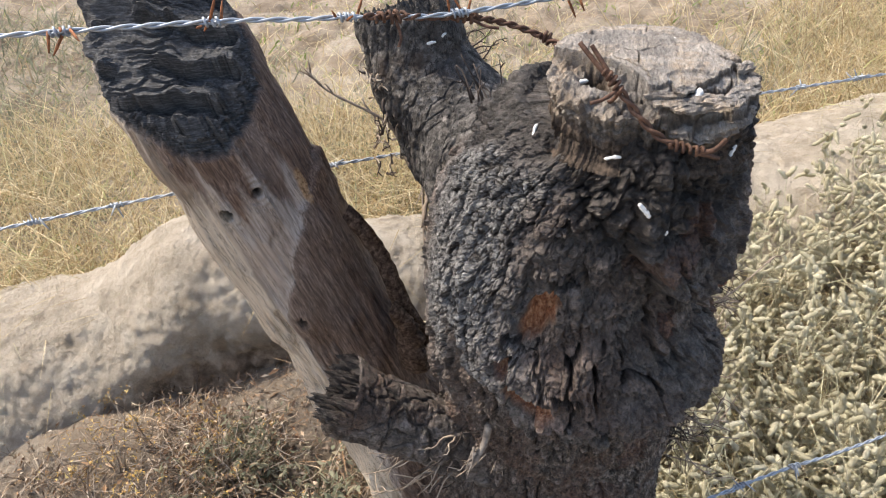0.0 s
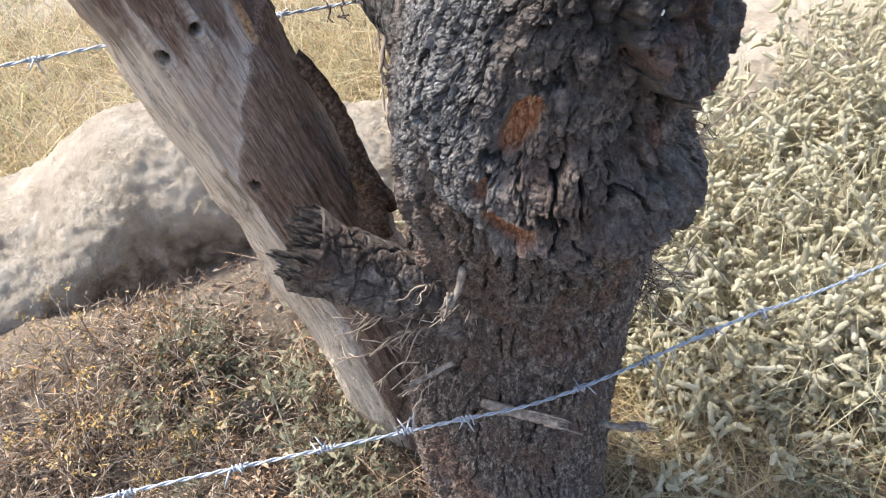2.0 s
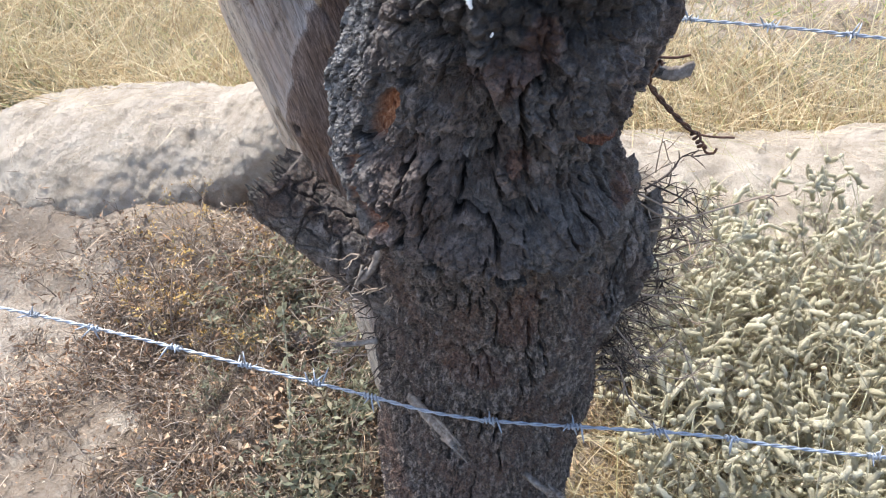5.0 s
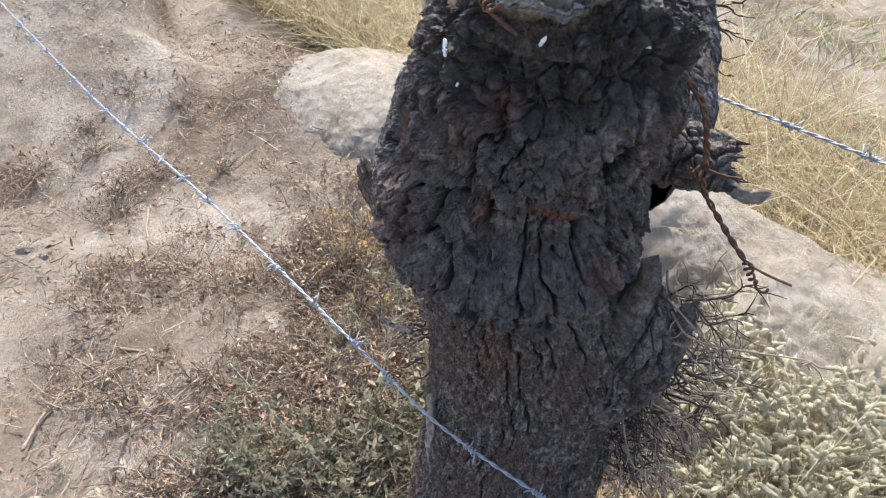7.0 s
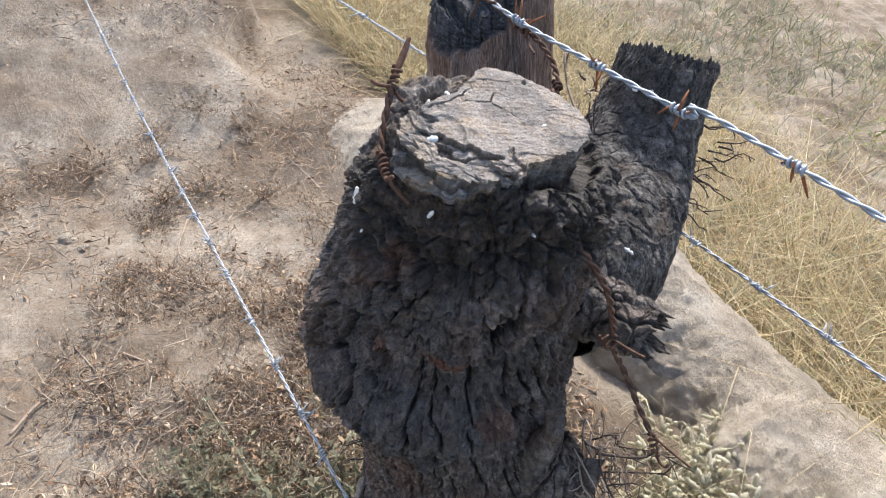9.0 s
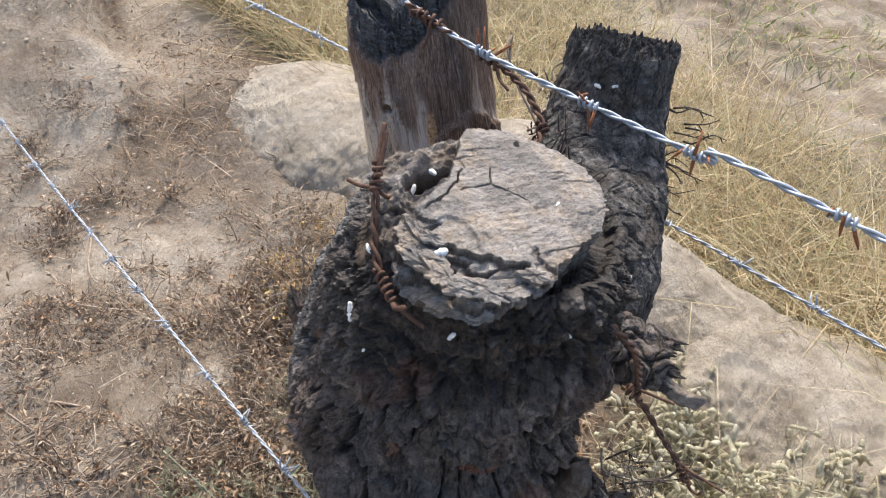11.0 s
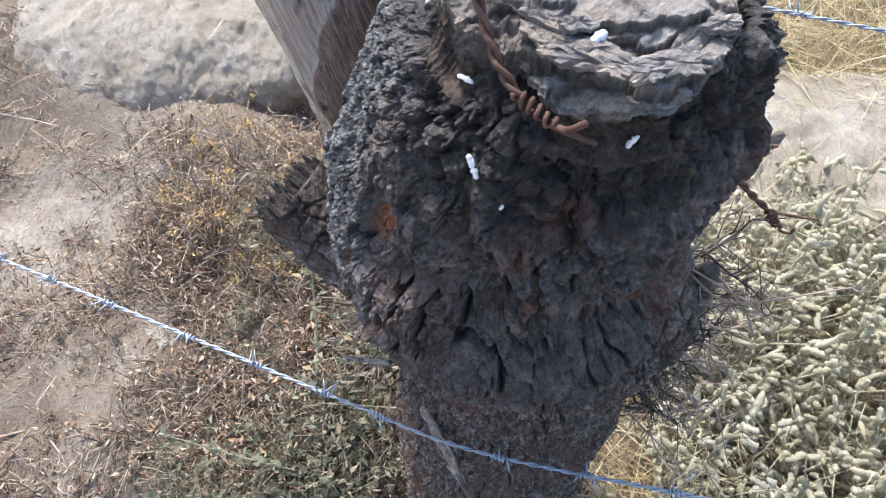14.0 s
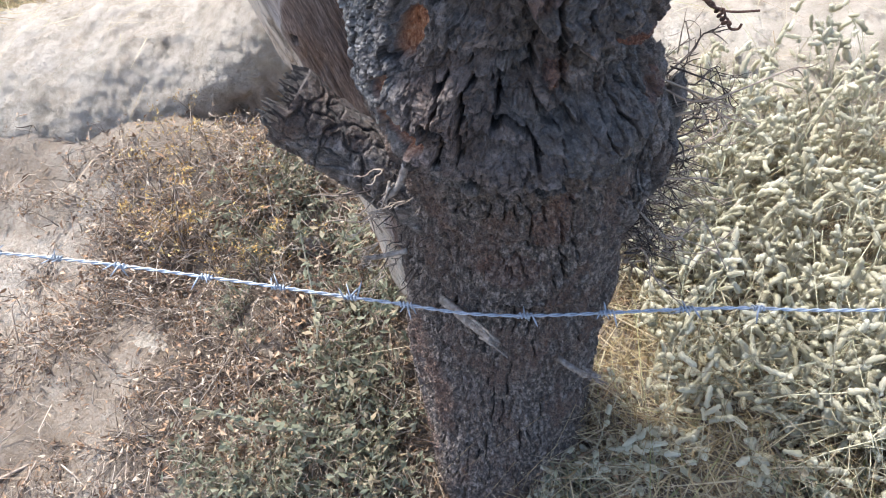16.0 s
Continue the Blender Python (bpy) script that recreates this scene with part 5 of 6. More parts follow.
# ---- rusted tie wires ----
def tie_wire(name, parts, label):
    root = tagged(new(name), label, "wire", "rusted tie wires")
    for part_name, ctrl, r, twist in parts:
        r *= 0.8
        h = Heap()
        n = max(24, 14 * len(ctrl))
        c = curve_points(ctrl, n)
        if twist:
            seg = np.concatenate([[0], np.cumsum(np.linalg.norm(np.diff(c, axis=0), axis=1))])
            m = max(40, int(seg[-1] / 0.0022))
            ss = np.linspace(0, seg[-1], m)
            p = np.stack([np.interp(ss, seg, c[:, k]) for k in range(3)], 1)
            tg = np.gradient(p, axis=0)
            tg /= np.linalg.norm(tg, axis=1)[:, None]
            sd = np.cross(tg, (0.2, 0.3, 0.93))
            sd /= np.linalg.norm(sd, axis=1)[:, None]
            u2 = np.cross(sd, tg)
            for ph in (0, np.pi):
                th = ss / twist * 2 * np.pi + ph
                h.add(*tube_arrays(p + r * 1.05 * (np.cos(th)[:, None] * sd + np.sin(th)[:, None] * u2), r, 7, 3, 0.08))
        else:
            h.add(*tube_arrays(c, r, 8, 4, 0.08))
        piece(part_name, h.mesh(part_name, RUST), root)
    return root


def coil(a, b, radius, turns):
    """Points of a coil wound from a to b."""
    a, b = np.array(a, float), np.array(b, float)
    f = frame_to(b - a)
    t = np.linspace(0, 1, int(turns * 9))
    th = t * turns * 2 * np.pi
    radius = radius * (0.8 + 0.18 * np.sin(2.3 * th + 7 * a[0]))[:, None] * np.ones((1, 3))
    return (a + np.outer(t, b - a) + radius * (np.outer(np.cos(th), f[:, 0]) + np.outer(np.sin(th), f[:, 1]))).tolist()


tie_wire("tie_wire", [
    ("prong", [(0.158, 0.548, 1.258), (0.146, 0.556, 1.27), (0.133, 0.567, 1.284)], 0.0026, 0),
    ("prong", [(0.16, 0.547, 1.258), (0.15, 0.557, 1.272), (0.142, 0.563, 1.283)], 0.0024, 0),
    ("prong", [(0.162, 0.543, 1.252), (0.15, 0.538, 1.247), (0.14, 0.534, 1.246)], 0.002, 0),
    ("coil", coil((0.166, 0.543, 1.25), (0.153, 0.552, 1.266), 0.0042, 4.5), 0.0018, 0),
    ("twisted_wire", [(0.163, 0.545, 1.254), (0.178, 0.537, 1.235), (0.193, 0.53, 1.22), (0.21, 0.526, 1.21)], 0.0022, 0.03),
    ("coil", coil((0.205, 0.5265, 1.212), (0.232, 0.5235, 1.205), 0.004, 5), 0.0018, 0),
    ("prong", [(0.23, 0.524, 1.205), (0.24, 0.521, 1.208), (0.249, 0.522, 1.217)], 0.0026, 0),
    ("wire_end", [(0.228, 0.524, 1.204), (0.24, 0.53, 1.198), (0.252, 0.54, 1.19)], 0.0023, 0),
    ("wire_end", [(0.165, 0.546, 1.25), (0.16, 0.56, 1.235), (0.15, 0.585, 1.225)], 0.0022, 0),
], "rusted wire twisted into the hollow of the cut top")
tie_wire("tie_wire", [
    ("twisted_wire", [(0.285, 0.695, 1.16), (0.308, 0.735, 1.115), (0.312, 0.765, 1.06), (0.307, 0.795, 1.0), (0.312, 0.812, 0.975), (0.345, 0.828, 0.94), (0.372, 0.838, 0.918)], 0.0023, 0.034),
    ("coil", coil((0.37, 0.837, 0.921), (0.386, 0.843, 0.898), 0.0048, 4), 0.002, 0),
    ("prong", [(0.37, 0.838, 0.918), (0.392, 0.852, 0.912), (0.418, 0.862, 0.913)], 0.0019, 0),
    ("hook", [(0.386, 0.843, 0.9), (0.392, 0.846, 0.892), (0.4, 0.848, 0.893), (0.402, 0.848, 0.9)], 0.0021, 0),
    ("coil", coil((0.301, 0.772, 1.025), (0.318, 0.776, 1.022), 0.006, 3), 0.002, 0),
    ("wire_end", [(0.31, 0.775, 1.03), (0.33, 0.79, 1.028), (0.345, 0.795, 1.033)], 0.0019, 0),
], "rusted wire hanging from the stump with a hooked end")
tie_wire("tie_wire", [
    ("twisted_wire", [(-0.06, 0.705, 1.268), (0.02, 0.735, 1.255), (0.055, 0.75, 1.248), (0.09, 0.755, 1.238), (0.125, 0.745, 1.226), (0.145, 0.715, 1.222), (0.15, 0.69, 1.21)], 0.0024, 0.026),
    ("coil", coil((0.03, 0.737, 1.254), (0.052, 0.748, 1.249), 0.0055, 3), 0.0021, 0),
    ("coil", coil((0.12, 0.748, 1.23), (0.13, 0.744, 1.224), 0.0058, 2.5), 0.0021, 0),
    ("prong", [(0.045, 0.745, 1.25), (0.06, 0.74, 1.243), (0.075, 0.74, 1.24)], 0.002, 0),
    ("coil", coil((-0.05, 0.708, 1.266), (-0.02, 0.72, 1.262), 0.006, 4), 0.0022, 0),
    ("prong", [(-0.03, 0.715, 1.262), (-0.025, 0.71, 1.245), (-0.028, 0.708, 1.235)], 0.002, 0),
], "thick rusted wire that binds the top strand to the stump")


# ---- small things on the stump ----
def stump_points():
    """Where the skin of the stump, its cut and its limb lie."""
    out = []
    for ob in tree.children:
        if ob.name.split(".")[0] in ("trunk", "cut_face", "limb"):
            co = np.zeros(3 * len(ob.data.vertices))
            ob.data.vertices.foreach_get("co", co)
            out.append(co.reshape(-1, 3))
    return np.concatenate(out)


SKIN = stump_points()


def rest_on_stump(at, clear):
    at = np.array(at, float)
    gap = np.linalg.norm(SKIN - at, axis=1)
    near = SKIN[gap < max(0.006, gap.min() + 0.003)]
    spot = near.mean(0)
    away = np.array([spot[0] - 0.17, spot[1] - 0.68, 0.06])
    return spot + away / np.linalg.norm(away) * clear


def cocoon(at, d, length, r, seed):
    rng = np.random.RandomState(seed)
    at = rest_on_stump(at, 0.5 * r)
    m = 12
    t = np.linspace(0, 1, m)
    f = frame_to(np.array(d, float))
    pts = np.stack([0.12 * length * np.sin(t * 3 + seed), 0.05 * length * np.cos(t * 4), (t - 0.5) * length], 1) @ f.T + np.array(at)
    rad = 0.66 * r * np.sqrt(np.clip(1 - (2 * t - 1) ** 4, 0.05, 1)) * (1 + 0.18 * rng.normal(0, 1, m))
    h = Heap()
    v, q, c = tube_arrays(pts, rad, 9, seed, 0.16)
    # on the cut top the same form, flattened, serves as a bird dropping
    if at[2] > 1.25:
        v = (v - np.array(at)) * (0.8, 0.8, 0.35) + np.array(at) - np.array([0, 0, 0.002])
    h.add(v, q, c)
    return tagged(piece("cocoon", h.mesh("cocoon", CHALKWHITE)), "small white worm-shaped cocoon on the burnt wood, on the cut top a flat bird dropping", "cocoon", "white cocoons")


for k, (at, d, ln, r) in enumerate([((0.184, 0.509, 1.155), (0.4, -0.1, -0.9), 0.016, 0.0034), ((0.162, 0.541, 1.192), (0.95, -0.3, 0.1), 0.015, 0.0026), ((0.272, 0.551, 1.19), (0.2, 0.1, 1), 0.011, 0.0026),
                                    ((0.232, 0.558, 1.243), (0.6, 0.5, 0.5), 0.013, 0.0046), ((0.226, 0.552, 1.238), (0.9, 0, 0.1), 0.011, 0.003), ((0.15, 0.607, 1.232), (0.9, 0.2, 0), 0.014, 0.003),
                                    ((0.156, 0.588, 1.228), (0.2, -0.4, -0.8), 0.017, 0.003), ((-0.01, 0.972, 1.143), (0.9, -0.3, 0.2), 0.02, 0.0034), ((0.012, 0.975, 1.152), (0.8, 0, 0.6), 0.012, 0.003),
                                    ((0.223, 0.872, 1.063), (0.6, 0.5, -0.4), 0.015, 0.003), ((0.105, 0.6, 1.19), (0.5, 0.5, 0.6), 0.013, 0.0022), ((0.3, 0.63, 1.19), (0.8, 0.3, 0), 0.012, 0.0024),
                                    ((0.205, 0.67, 1.258), (0.9, 0.4, 0), 0.01, 0.0018), ((0.235, 0.665, 1.258), (0.5, -0.8, 0), 0.012, 0.002), ((0.175, 0.655, 1.258), (1, 0.2, 0), 0.008, 0.0018), ((0.19, 0.56, 1.195), (0.7, 0.2, 0.5), 0.008, 0.0018),
                                    ((0.26, 0.63, 1.254), (0.7, -0.6, 0), 0.013, 0.002), ((0.216, 0.513, 1.13), (0.3, 0, 1), 0.005, 0.0016)]):
    cocoon(at, d, ln, r, 30 + k)


def build_bud():
    h = Heap()
    c = np.array([0.16, 0.68, 1.25])
    for k in range(4):
        h.add(*tube_arrays([c + (0, 0, 0.001 * k - 0.004), c + (0.0003 * k, 0, 0.001 * k), c + (0.0006, -0.0006, 0.0012 * k + 0.002)], [0.0042 - k * 0.0005, 0.0046 - 0.0008 * k, 0.0016], 10, k, 0.15))
    tagged(piece("gall", h.mesh("gall", STICK)), "small round grey banded gall on the cut top", "gall")


build_bud()


# ---- plants ----
def spike_arrays(rng, length, r):
    """One woolly spike: a bent, blunt, lumpy catkin."""
    m, sides = 9, 6
    t = np.linspace(0, 1, m)
    bend = rng.normal(0, 0.3, 2) * length
    p = np.stack([bend[0] * t ** 2, bend[1] * t ** 2, t * length], 1)
    knob = 1 + 0.13 * np.where(np.arange(m) % 2, 1, -1) + rng.uniform(-0.14, 0.14, m)
    rad = r * np.clip(1 - np.abs(2 * t - 1) ** 7, 0.42, 1) * (1.08 - 0.22 * t) * knob
    rad[0] *= 0.6
    return tube_arrays(p, rad, sides, rng.randint(9999), 0.3)


SPIKES = []
for k in range(16):
    r_ = np.random.RandomState(300 + k)
    heap = Heap()
    heap.add(*spike_arrays(r_, 0.014 + 0.0021 * k, 0.0048 + 0.0015 * r_.uniform(0, 1)))
    SPIKES.append(heap.mesh("flower_spike", FUZZ_ONE))


def white_shrub(x, y, spread, height, count, seed, label):
    rng = np.random.RandomState(seed)
    z0 = float(ground_height(np.array([x]), np.array([y]))[0])
    root = empty("white_spike_shrub", (x, y, z0), label, "shrub", "white woolly shrubs")
    stems, spikes, leaves, single = Heap(), Heap(), Heap(), 0
    for _ in range(count):
        ang, rad = rng.uniform(0, 6.28), spread * math.sqrt(rng.uniform(0, 1))
        tip = np.array([rad * math.cos(ang), rad * math.sin(ang), height * rng.uniform(0.2, 1.0) * (1 - 0.3 * (rad / spread) ** 2)])
        base = np.array([0.35 * tip[0] + rng.normal(0, 0.05), 0.35 * tip[1] + rng.normal(0, 0.05), -0.02])
        mid = (base + tip) / 2 + rng.normal(0, 0.04, 3) + np.array([0.1 * tip[0], 0.1 * tip[1], 0.03])
        c = curve_points([base, mid, tip + rng.normal(0, 0.02, 3)], 9)
        stems.add(*tube_arrays(c[::2], np.linspace(0.0018, 0.0009, 5), 3))
        # spikes crowd towards the end of the stem, at all angles, some hanging
        for k in range(rng.randint(4, 10)):
            i = 8 if k == 0 else rng.randint(3, 9)
            d = rng.normal(0, 1, 3) + np.array([0, 0, rng.choice([0.9, 0.1, -0.4])]) + 0.7 * (c[i] - c[i - 1]) / 0.03
            d /= np.linalg.norm(d)
            big = rng.uniform(0, 1) ** 1.7
            v, q, t = spike_arrays(rng, 0.013 + 0.032 * big, 0.0046 + 0.0017 * rng.uniform(0, 1))
            off = d * rng.uniform(0.002, 0.025) * (k > 0)
            if k:
                stems.add(*tube_arrays([c[i], c[i] + off * 1.2], 0.0008, 3))
            if single < 90 and tip[2] > 0.45 * height:
                single += 1
                ob = piece("flower_spike", SPIKES[min(15, int(17 * big))], root)
                ob.matrix_local = Matrix.Translation(c[i] + off) @ Matrix(frame_to(d).tolist()).to_4x4()
            else:
                spikes.add(v @ frame_to(d).T + c[i] + off, q, t)
        for _ in range(4):
            e = c[rng.randint(2, 8)]
            f = e + rng.normal(0, 0.05, 3)
            stems.add(*tube_arrays(curve_points([e, (e + f) / 2 + rng.normal(0, 0.01, 3), f], 3), 0.0008, 3))
        for _ in range(4):
            k = rng.randint(1, 8)
            d = rng.normal(0, 1, 3)
            d /= np.linalg.norm(d)
            w = np.cross(d, rng.normal(0, 1, 3))
            w *= 0.003 / np.linalg.norm(w)
            ln = rng.uniform(0.008, 0.02)
            leaves.add([c[k], c[k] + d * ln * 0.5 + w, c[k] + d * ln, c[k] + d * ln * 0.5 - w], [[0, 1, 2, 3]])
    tagged(piece("stem_tangle", stems.mesh("stem_tangle", FUZZ_STEM), root, "thin pale tangled stems"), kind="stuff")
    if spikes.n:
        tagged(piece("flower_mass", spikes.mesh("flower_mass", FUZZ), root, "woolly cream-white flower spikes"), kind="stuff")
    tagged(piece("foliage", leaves.mesh("foliage", SAGE, smoothed=False), root, "narrow dusty green leaves"), kind="stuff")
    return root


SHRUB = "low shrub covered in woolly cream-white flower spikes"
for i, (x, y, s, h, n) in enumerate([(0.6, 0.98, 0.2, 0.42, 100), (0.85, 1.12, 0.26, 0.5, 150), (0.5, 1.25, 0.2, 0.46, 110), (1.2, 1.25, 0.3, 0.52, 180), (0.8, 1.5, 0.25, 0.48, 130),
                                    (1.25, 1.68, 0.3, 0.52, 160), (1.6, 1.5, 0.32, 0.52, 160), (1.0, 0.92, 0.24, 0.36, 90), (1.7, 1.95, 0.35, 0.55, 160), (0.44, 0.74, 0.1, 0.16, 16), (0.7, 0.8, 0.16, 0.2, 26),
                                    (0.4, 1.1, 0.12, 0.3, 24), (0.5, 1.5, 0.2, 0.36, 70), (0.24, 1.36, 0.16, 0.3, 60), (0.1, 1.5, 0.14, 0.2, 30), (0.33, 0.67, 0.07, 0.15, 12), (0.86, 0.84, 0.17, 0.56, 80), (1.12, 0.86, 0.2, 0.52, 80)]):
    white_shrub(x, y, s, h, n, 400 + i, SHRUB)


def blades(name, label, category, mat, count, where, length, width, seed, lean=0.5):
    """Thin bent blades, two quads each, over the ground."""
    rng = np.random.RandomState(seed)
    x, y = where(rng, count)
    count = len(x)
    z = ground_height(x, y) - 0.01
    ln = rng.uniform(*length, count)
    d = rng.normal(0, lean, (count, 2))
    bend = rng.normal(0, lean * 0.6, (count, 2))
    ang = rng.uniform(0, np.pi, count)
    w = np.stack([np.cos(ang), np.sin(ang), 0 * ang], 1) * rng.uniform(*width, count)[:, None]
    b = np.stack([x, y, z], 1)
    m = b + np.stack([d[:, 0] * ln * 0.5, d[:, 1] * ln * 0.5, ln * 0.55], 1)
    t = b + np.stack([(d[:, 0] + bend[:, 0]) * ln, (d[:, 1] + bend[:, 1]) * ln, ln * (0.95 - 0.25 * np.abs(bend).sum(1))], 1)
    v = np.stack([b - w, b + w, m - w * 0.8, m + w * 0.8, t], 1).reshape(-1, 3)
    i = np.arange(count)[:, None] * 5
    quads = i + np.array([0, 1, 3, 2])
    tris = i + np.array([2, 3, 4])
    return tagged(piece(name, mesh_np(name, v, [quads, tris], mat, False)), label, category, kind="stuff")


def field(rng, n):
    x = rng.uniform(-5, 5, n * 3)
    y = 2.05 + 0.2 * np.clip(x, -3, 3) + 6 * rng.uniform(0, 1, n * 3) ** 1.8
    p = np.stack([x * 0.9, y * 0.9, 0 * x], 1)
    keep = fbm(p, 3, 501) + 0.75 * smooth(4.4, 2.4, y) - 0.3 + 0.25 * smooth(-1, 1.5, x) - 0.8 * smooth(2.9, 3.7, y) * smooth(0.6, -0.8, x) > rng.uniform(-0.3, 0.3, len(x))
    return x[keep][:n], y[keep][:n]


blades("dry_grass", "dry straw-yellow grass of the field behind", "grass", STRAW, 46000, field, (0.08, 0.45), (0.0009, 0.003), 11, 0.75)


def under_shrubs(rng, n):
    x, y = rng.uniform(0.3, 1.9, n), rng.uniform(0.5, 1.9, n)
    keep = y > 0.55 + 0.1 * x
    return x[keep], y[keep]


blades("straw_tangle", "tangle of pale dry stems under the white shrubs", "straw", STRAW, 6500, under_shrubs, (0.06, 0.3), (0.0006, 0.0014), 17, 1.0)


def greens(rng, n):
    x = rng.uniform(-4.5, 4.0, n * 3)
    y = 2.0 + 0.2 * np.clip(x, -3, 3) + 4 * rng.uniform(0, 1, n * 3) ** 1.6
    keep = fbm(np.stack([x * 1.6, y * 1.6, 0 * x], 1), 3, 505) + 0.5 * smooth(-1.2, -2.2, x) > rng.uniform(0.1, 0.5, len(x))
    return x[keep][:n], y[keep][:n]


def far_field(rng, n):
    x = rng.uniform(-5.5, 5.5, n)
    y = 2.3 + 0.2 * np.clip(x, -3, 3) + 5.5 * rng.uniform(0, 1, n) ** 1.2
    keep = fbm(np.stack([x * 2.2, y * 2.2, 0 * x], 1), 3, 507) > rng.uniform(-0.45, 0.35, n)
    return x[keep], y[keep]


blades("stubble", "short dry stubble and sprouts on the field behind", "grass", STRAW, 26000, far_field, (0.03, 0.16), (0.0012, 0.004), 29, 1.1)
blades("green_sprouts", "fresh green sprouts scattered over the field", "grass", SPROUT, 13000, far_field, (0.02, 0.1), (0.003, 0.008), 31, 0.9)
blades("green_grass", "patches of green weeds among the dry grass", "grass", GREEN, 12000, greens, (0.05, 0.26), (0.002, 0.006), 13, 0.7)


def litter_spots(rng, n):
    x, y = rng.uniform(-3.0, 1.3, n * 4), rng.uniform(-0.6, 1.4, n * 4)
    p = np.stack([x * 2.1, y * 2.1, 0 * x], 1)
    want = fbm(p, 4, 11) + 0.55 * smooth(1.5, 0.4, np.hypot(x - 0.0, (y - 0.7))) - 0.35 * smooth(-0.9, -2.2, x)
    keep = want > rng.uniform(-0.5, 0.5, len(x))
    return x[keep][:n], y[keep][:n]


def quads_heap(c, d, w, fold):
    """Folded four-cornered leaves as arrays."""
    v = np.stack([c - d, c + w + fold, c + d, c - w + fold], 1).reshape(-1, 3)
    return v, np.arange(len(c))[:, None] * 4 + np.arange(4)


def build_litter():
    rng = np.random.RandomState(61)
    twigs = Heap()
    x, y = litter_spots(rng, 20000)
    z = ground_height(x, y)
    for k in range(4600):
        ln, ang = rng.uniform(0.02, 0.06) * (1 + 2.2 * rng.uniform(0, 1) ** 4), rng.uniform(0, 6.28)
        d = np.array([math.cos(ang), math.sin(ang), rng.normal(0.05, 0.3)]) * ln
        b = np.array([x[k], y[k], z[k] + rng.uniform(0.008, 0.045)])
        twigs.add(*tube_arrays(curve_points([b, b + d * 0.5 + rng.normal(0, 0.008, 3), b + d], 4), np.array([1.5, 1.4, 1.15, 0.6]) * rng.uniform(0.0006, 0.0014), 3))
    m = len(x)
    c = np.stack([x, y, z + rng.uniform(0.006, 0.04, m)], 1)
    d = rng.normal(0, 1, (m, 3)) * (1, 1, 0.5)
    d *= ((0.004 + 0.016 * rng.uniform(0, 1, m) ** 2.2) / np.linalg.norm(d, axis=1))[:, None]
    w = np.cross(d, rng.normal(0, 1, (m, 3)))
    w *= (np.linalg.norm(d, axis=1) / np.linalg.norm(w, axis=1) * rng.uniform(0.08, 0.35, m))[:, None]
    v, q = quads_heap(c, d, w, np.stack([0 * x, 0 * x, rng.uniform(0.001, 0.005, m)], 1))
    tagged(piece("twig_litter", twigs.mesh("twig_litter", TWIG)), "thin dry twigs lying on the sand", "twigs", kind="stuff")
    tagged(piece("leaf_litter", mesh_np("leaf_litter", v, q, LITTER, False)), "small dead brown leaves on the sand", "leaves", kind="stuff")


build_litter()


def build_crumbs():
    """Crumbs of dry soil and grit on the sand."""
    rng = np.random.RandomState(71)
    n = 9000
    x, y = rng.uniform(-3.2, 0.6, n), rng.uniform(-0.7, 1.5, n)
    keep = fbm(np.stack([x * 1.8, y * 1.8, 0 * x], 1), 3, 72) > rng.uniform(-0.4, 0.3, n)
    x, y = x[keep], y[keep]
    n = len(x)
    s = 0.0025 + 0.007 * rng.uniform(0, 1, n) ** 3
    c = np.stack([x, y, ground_height(x, y) + rng.uniform(0.004, 0.03, n)], 1)
    corner = np.array([(1, 0, 0), (0, 1, 0), (-1, 0, 0), (0, -1, 0), (0, 0, 0.7), (0, 0, -0.7)])
    v = c[:, None, :] + corner[None] * s[:, None, None] * rng.uniform(0.6, 1.3, (n, 6, 1)) + rng.normal(0, 0.15, (n, 6, 3)) * s[:, None, None]
    f = np.array([(0, 1, 4), (1, 2, 4), (2, 3, 4), (3, 0, 4), (1, 0, 5), (2, 1, 5), (3, 2, 5), (0, 3, 5)])
    tris = (np.arange(n)[:, None, None] * 6 + f[None]).reshape(-1, 3)
    tagged(piece("soil_crumbs", mesh_np("soil_crumbs", v.reshape(-1, 3), tris, CRUMB, False)), "crumbs of dry pale soil and grit", "gravel", kind="stuff")


build_crumbs()


def straw_spots(rng, n):
    x, y = litter_spots(rng, n)
    return x, y


blades("straw_mat", "flattened pale straw beside the stump", "straw", STRAW, 3500, lambda rng, n: (rng.uniform(0.4, 1.4, n), rng.uniform(0.4, 0.95, n)), (0.03, 0.16), (0.001, 0.0026), 23, 1.5)
blades("straw_litter", "short dry straw lying on the sand", "straw", LITTER, 15000, straw_spots, (0.015, 0.07), (0.0006, 0.0018), 19, 1.6)


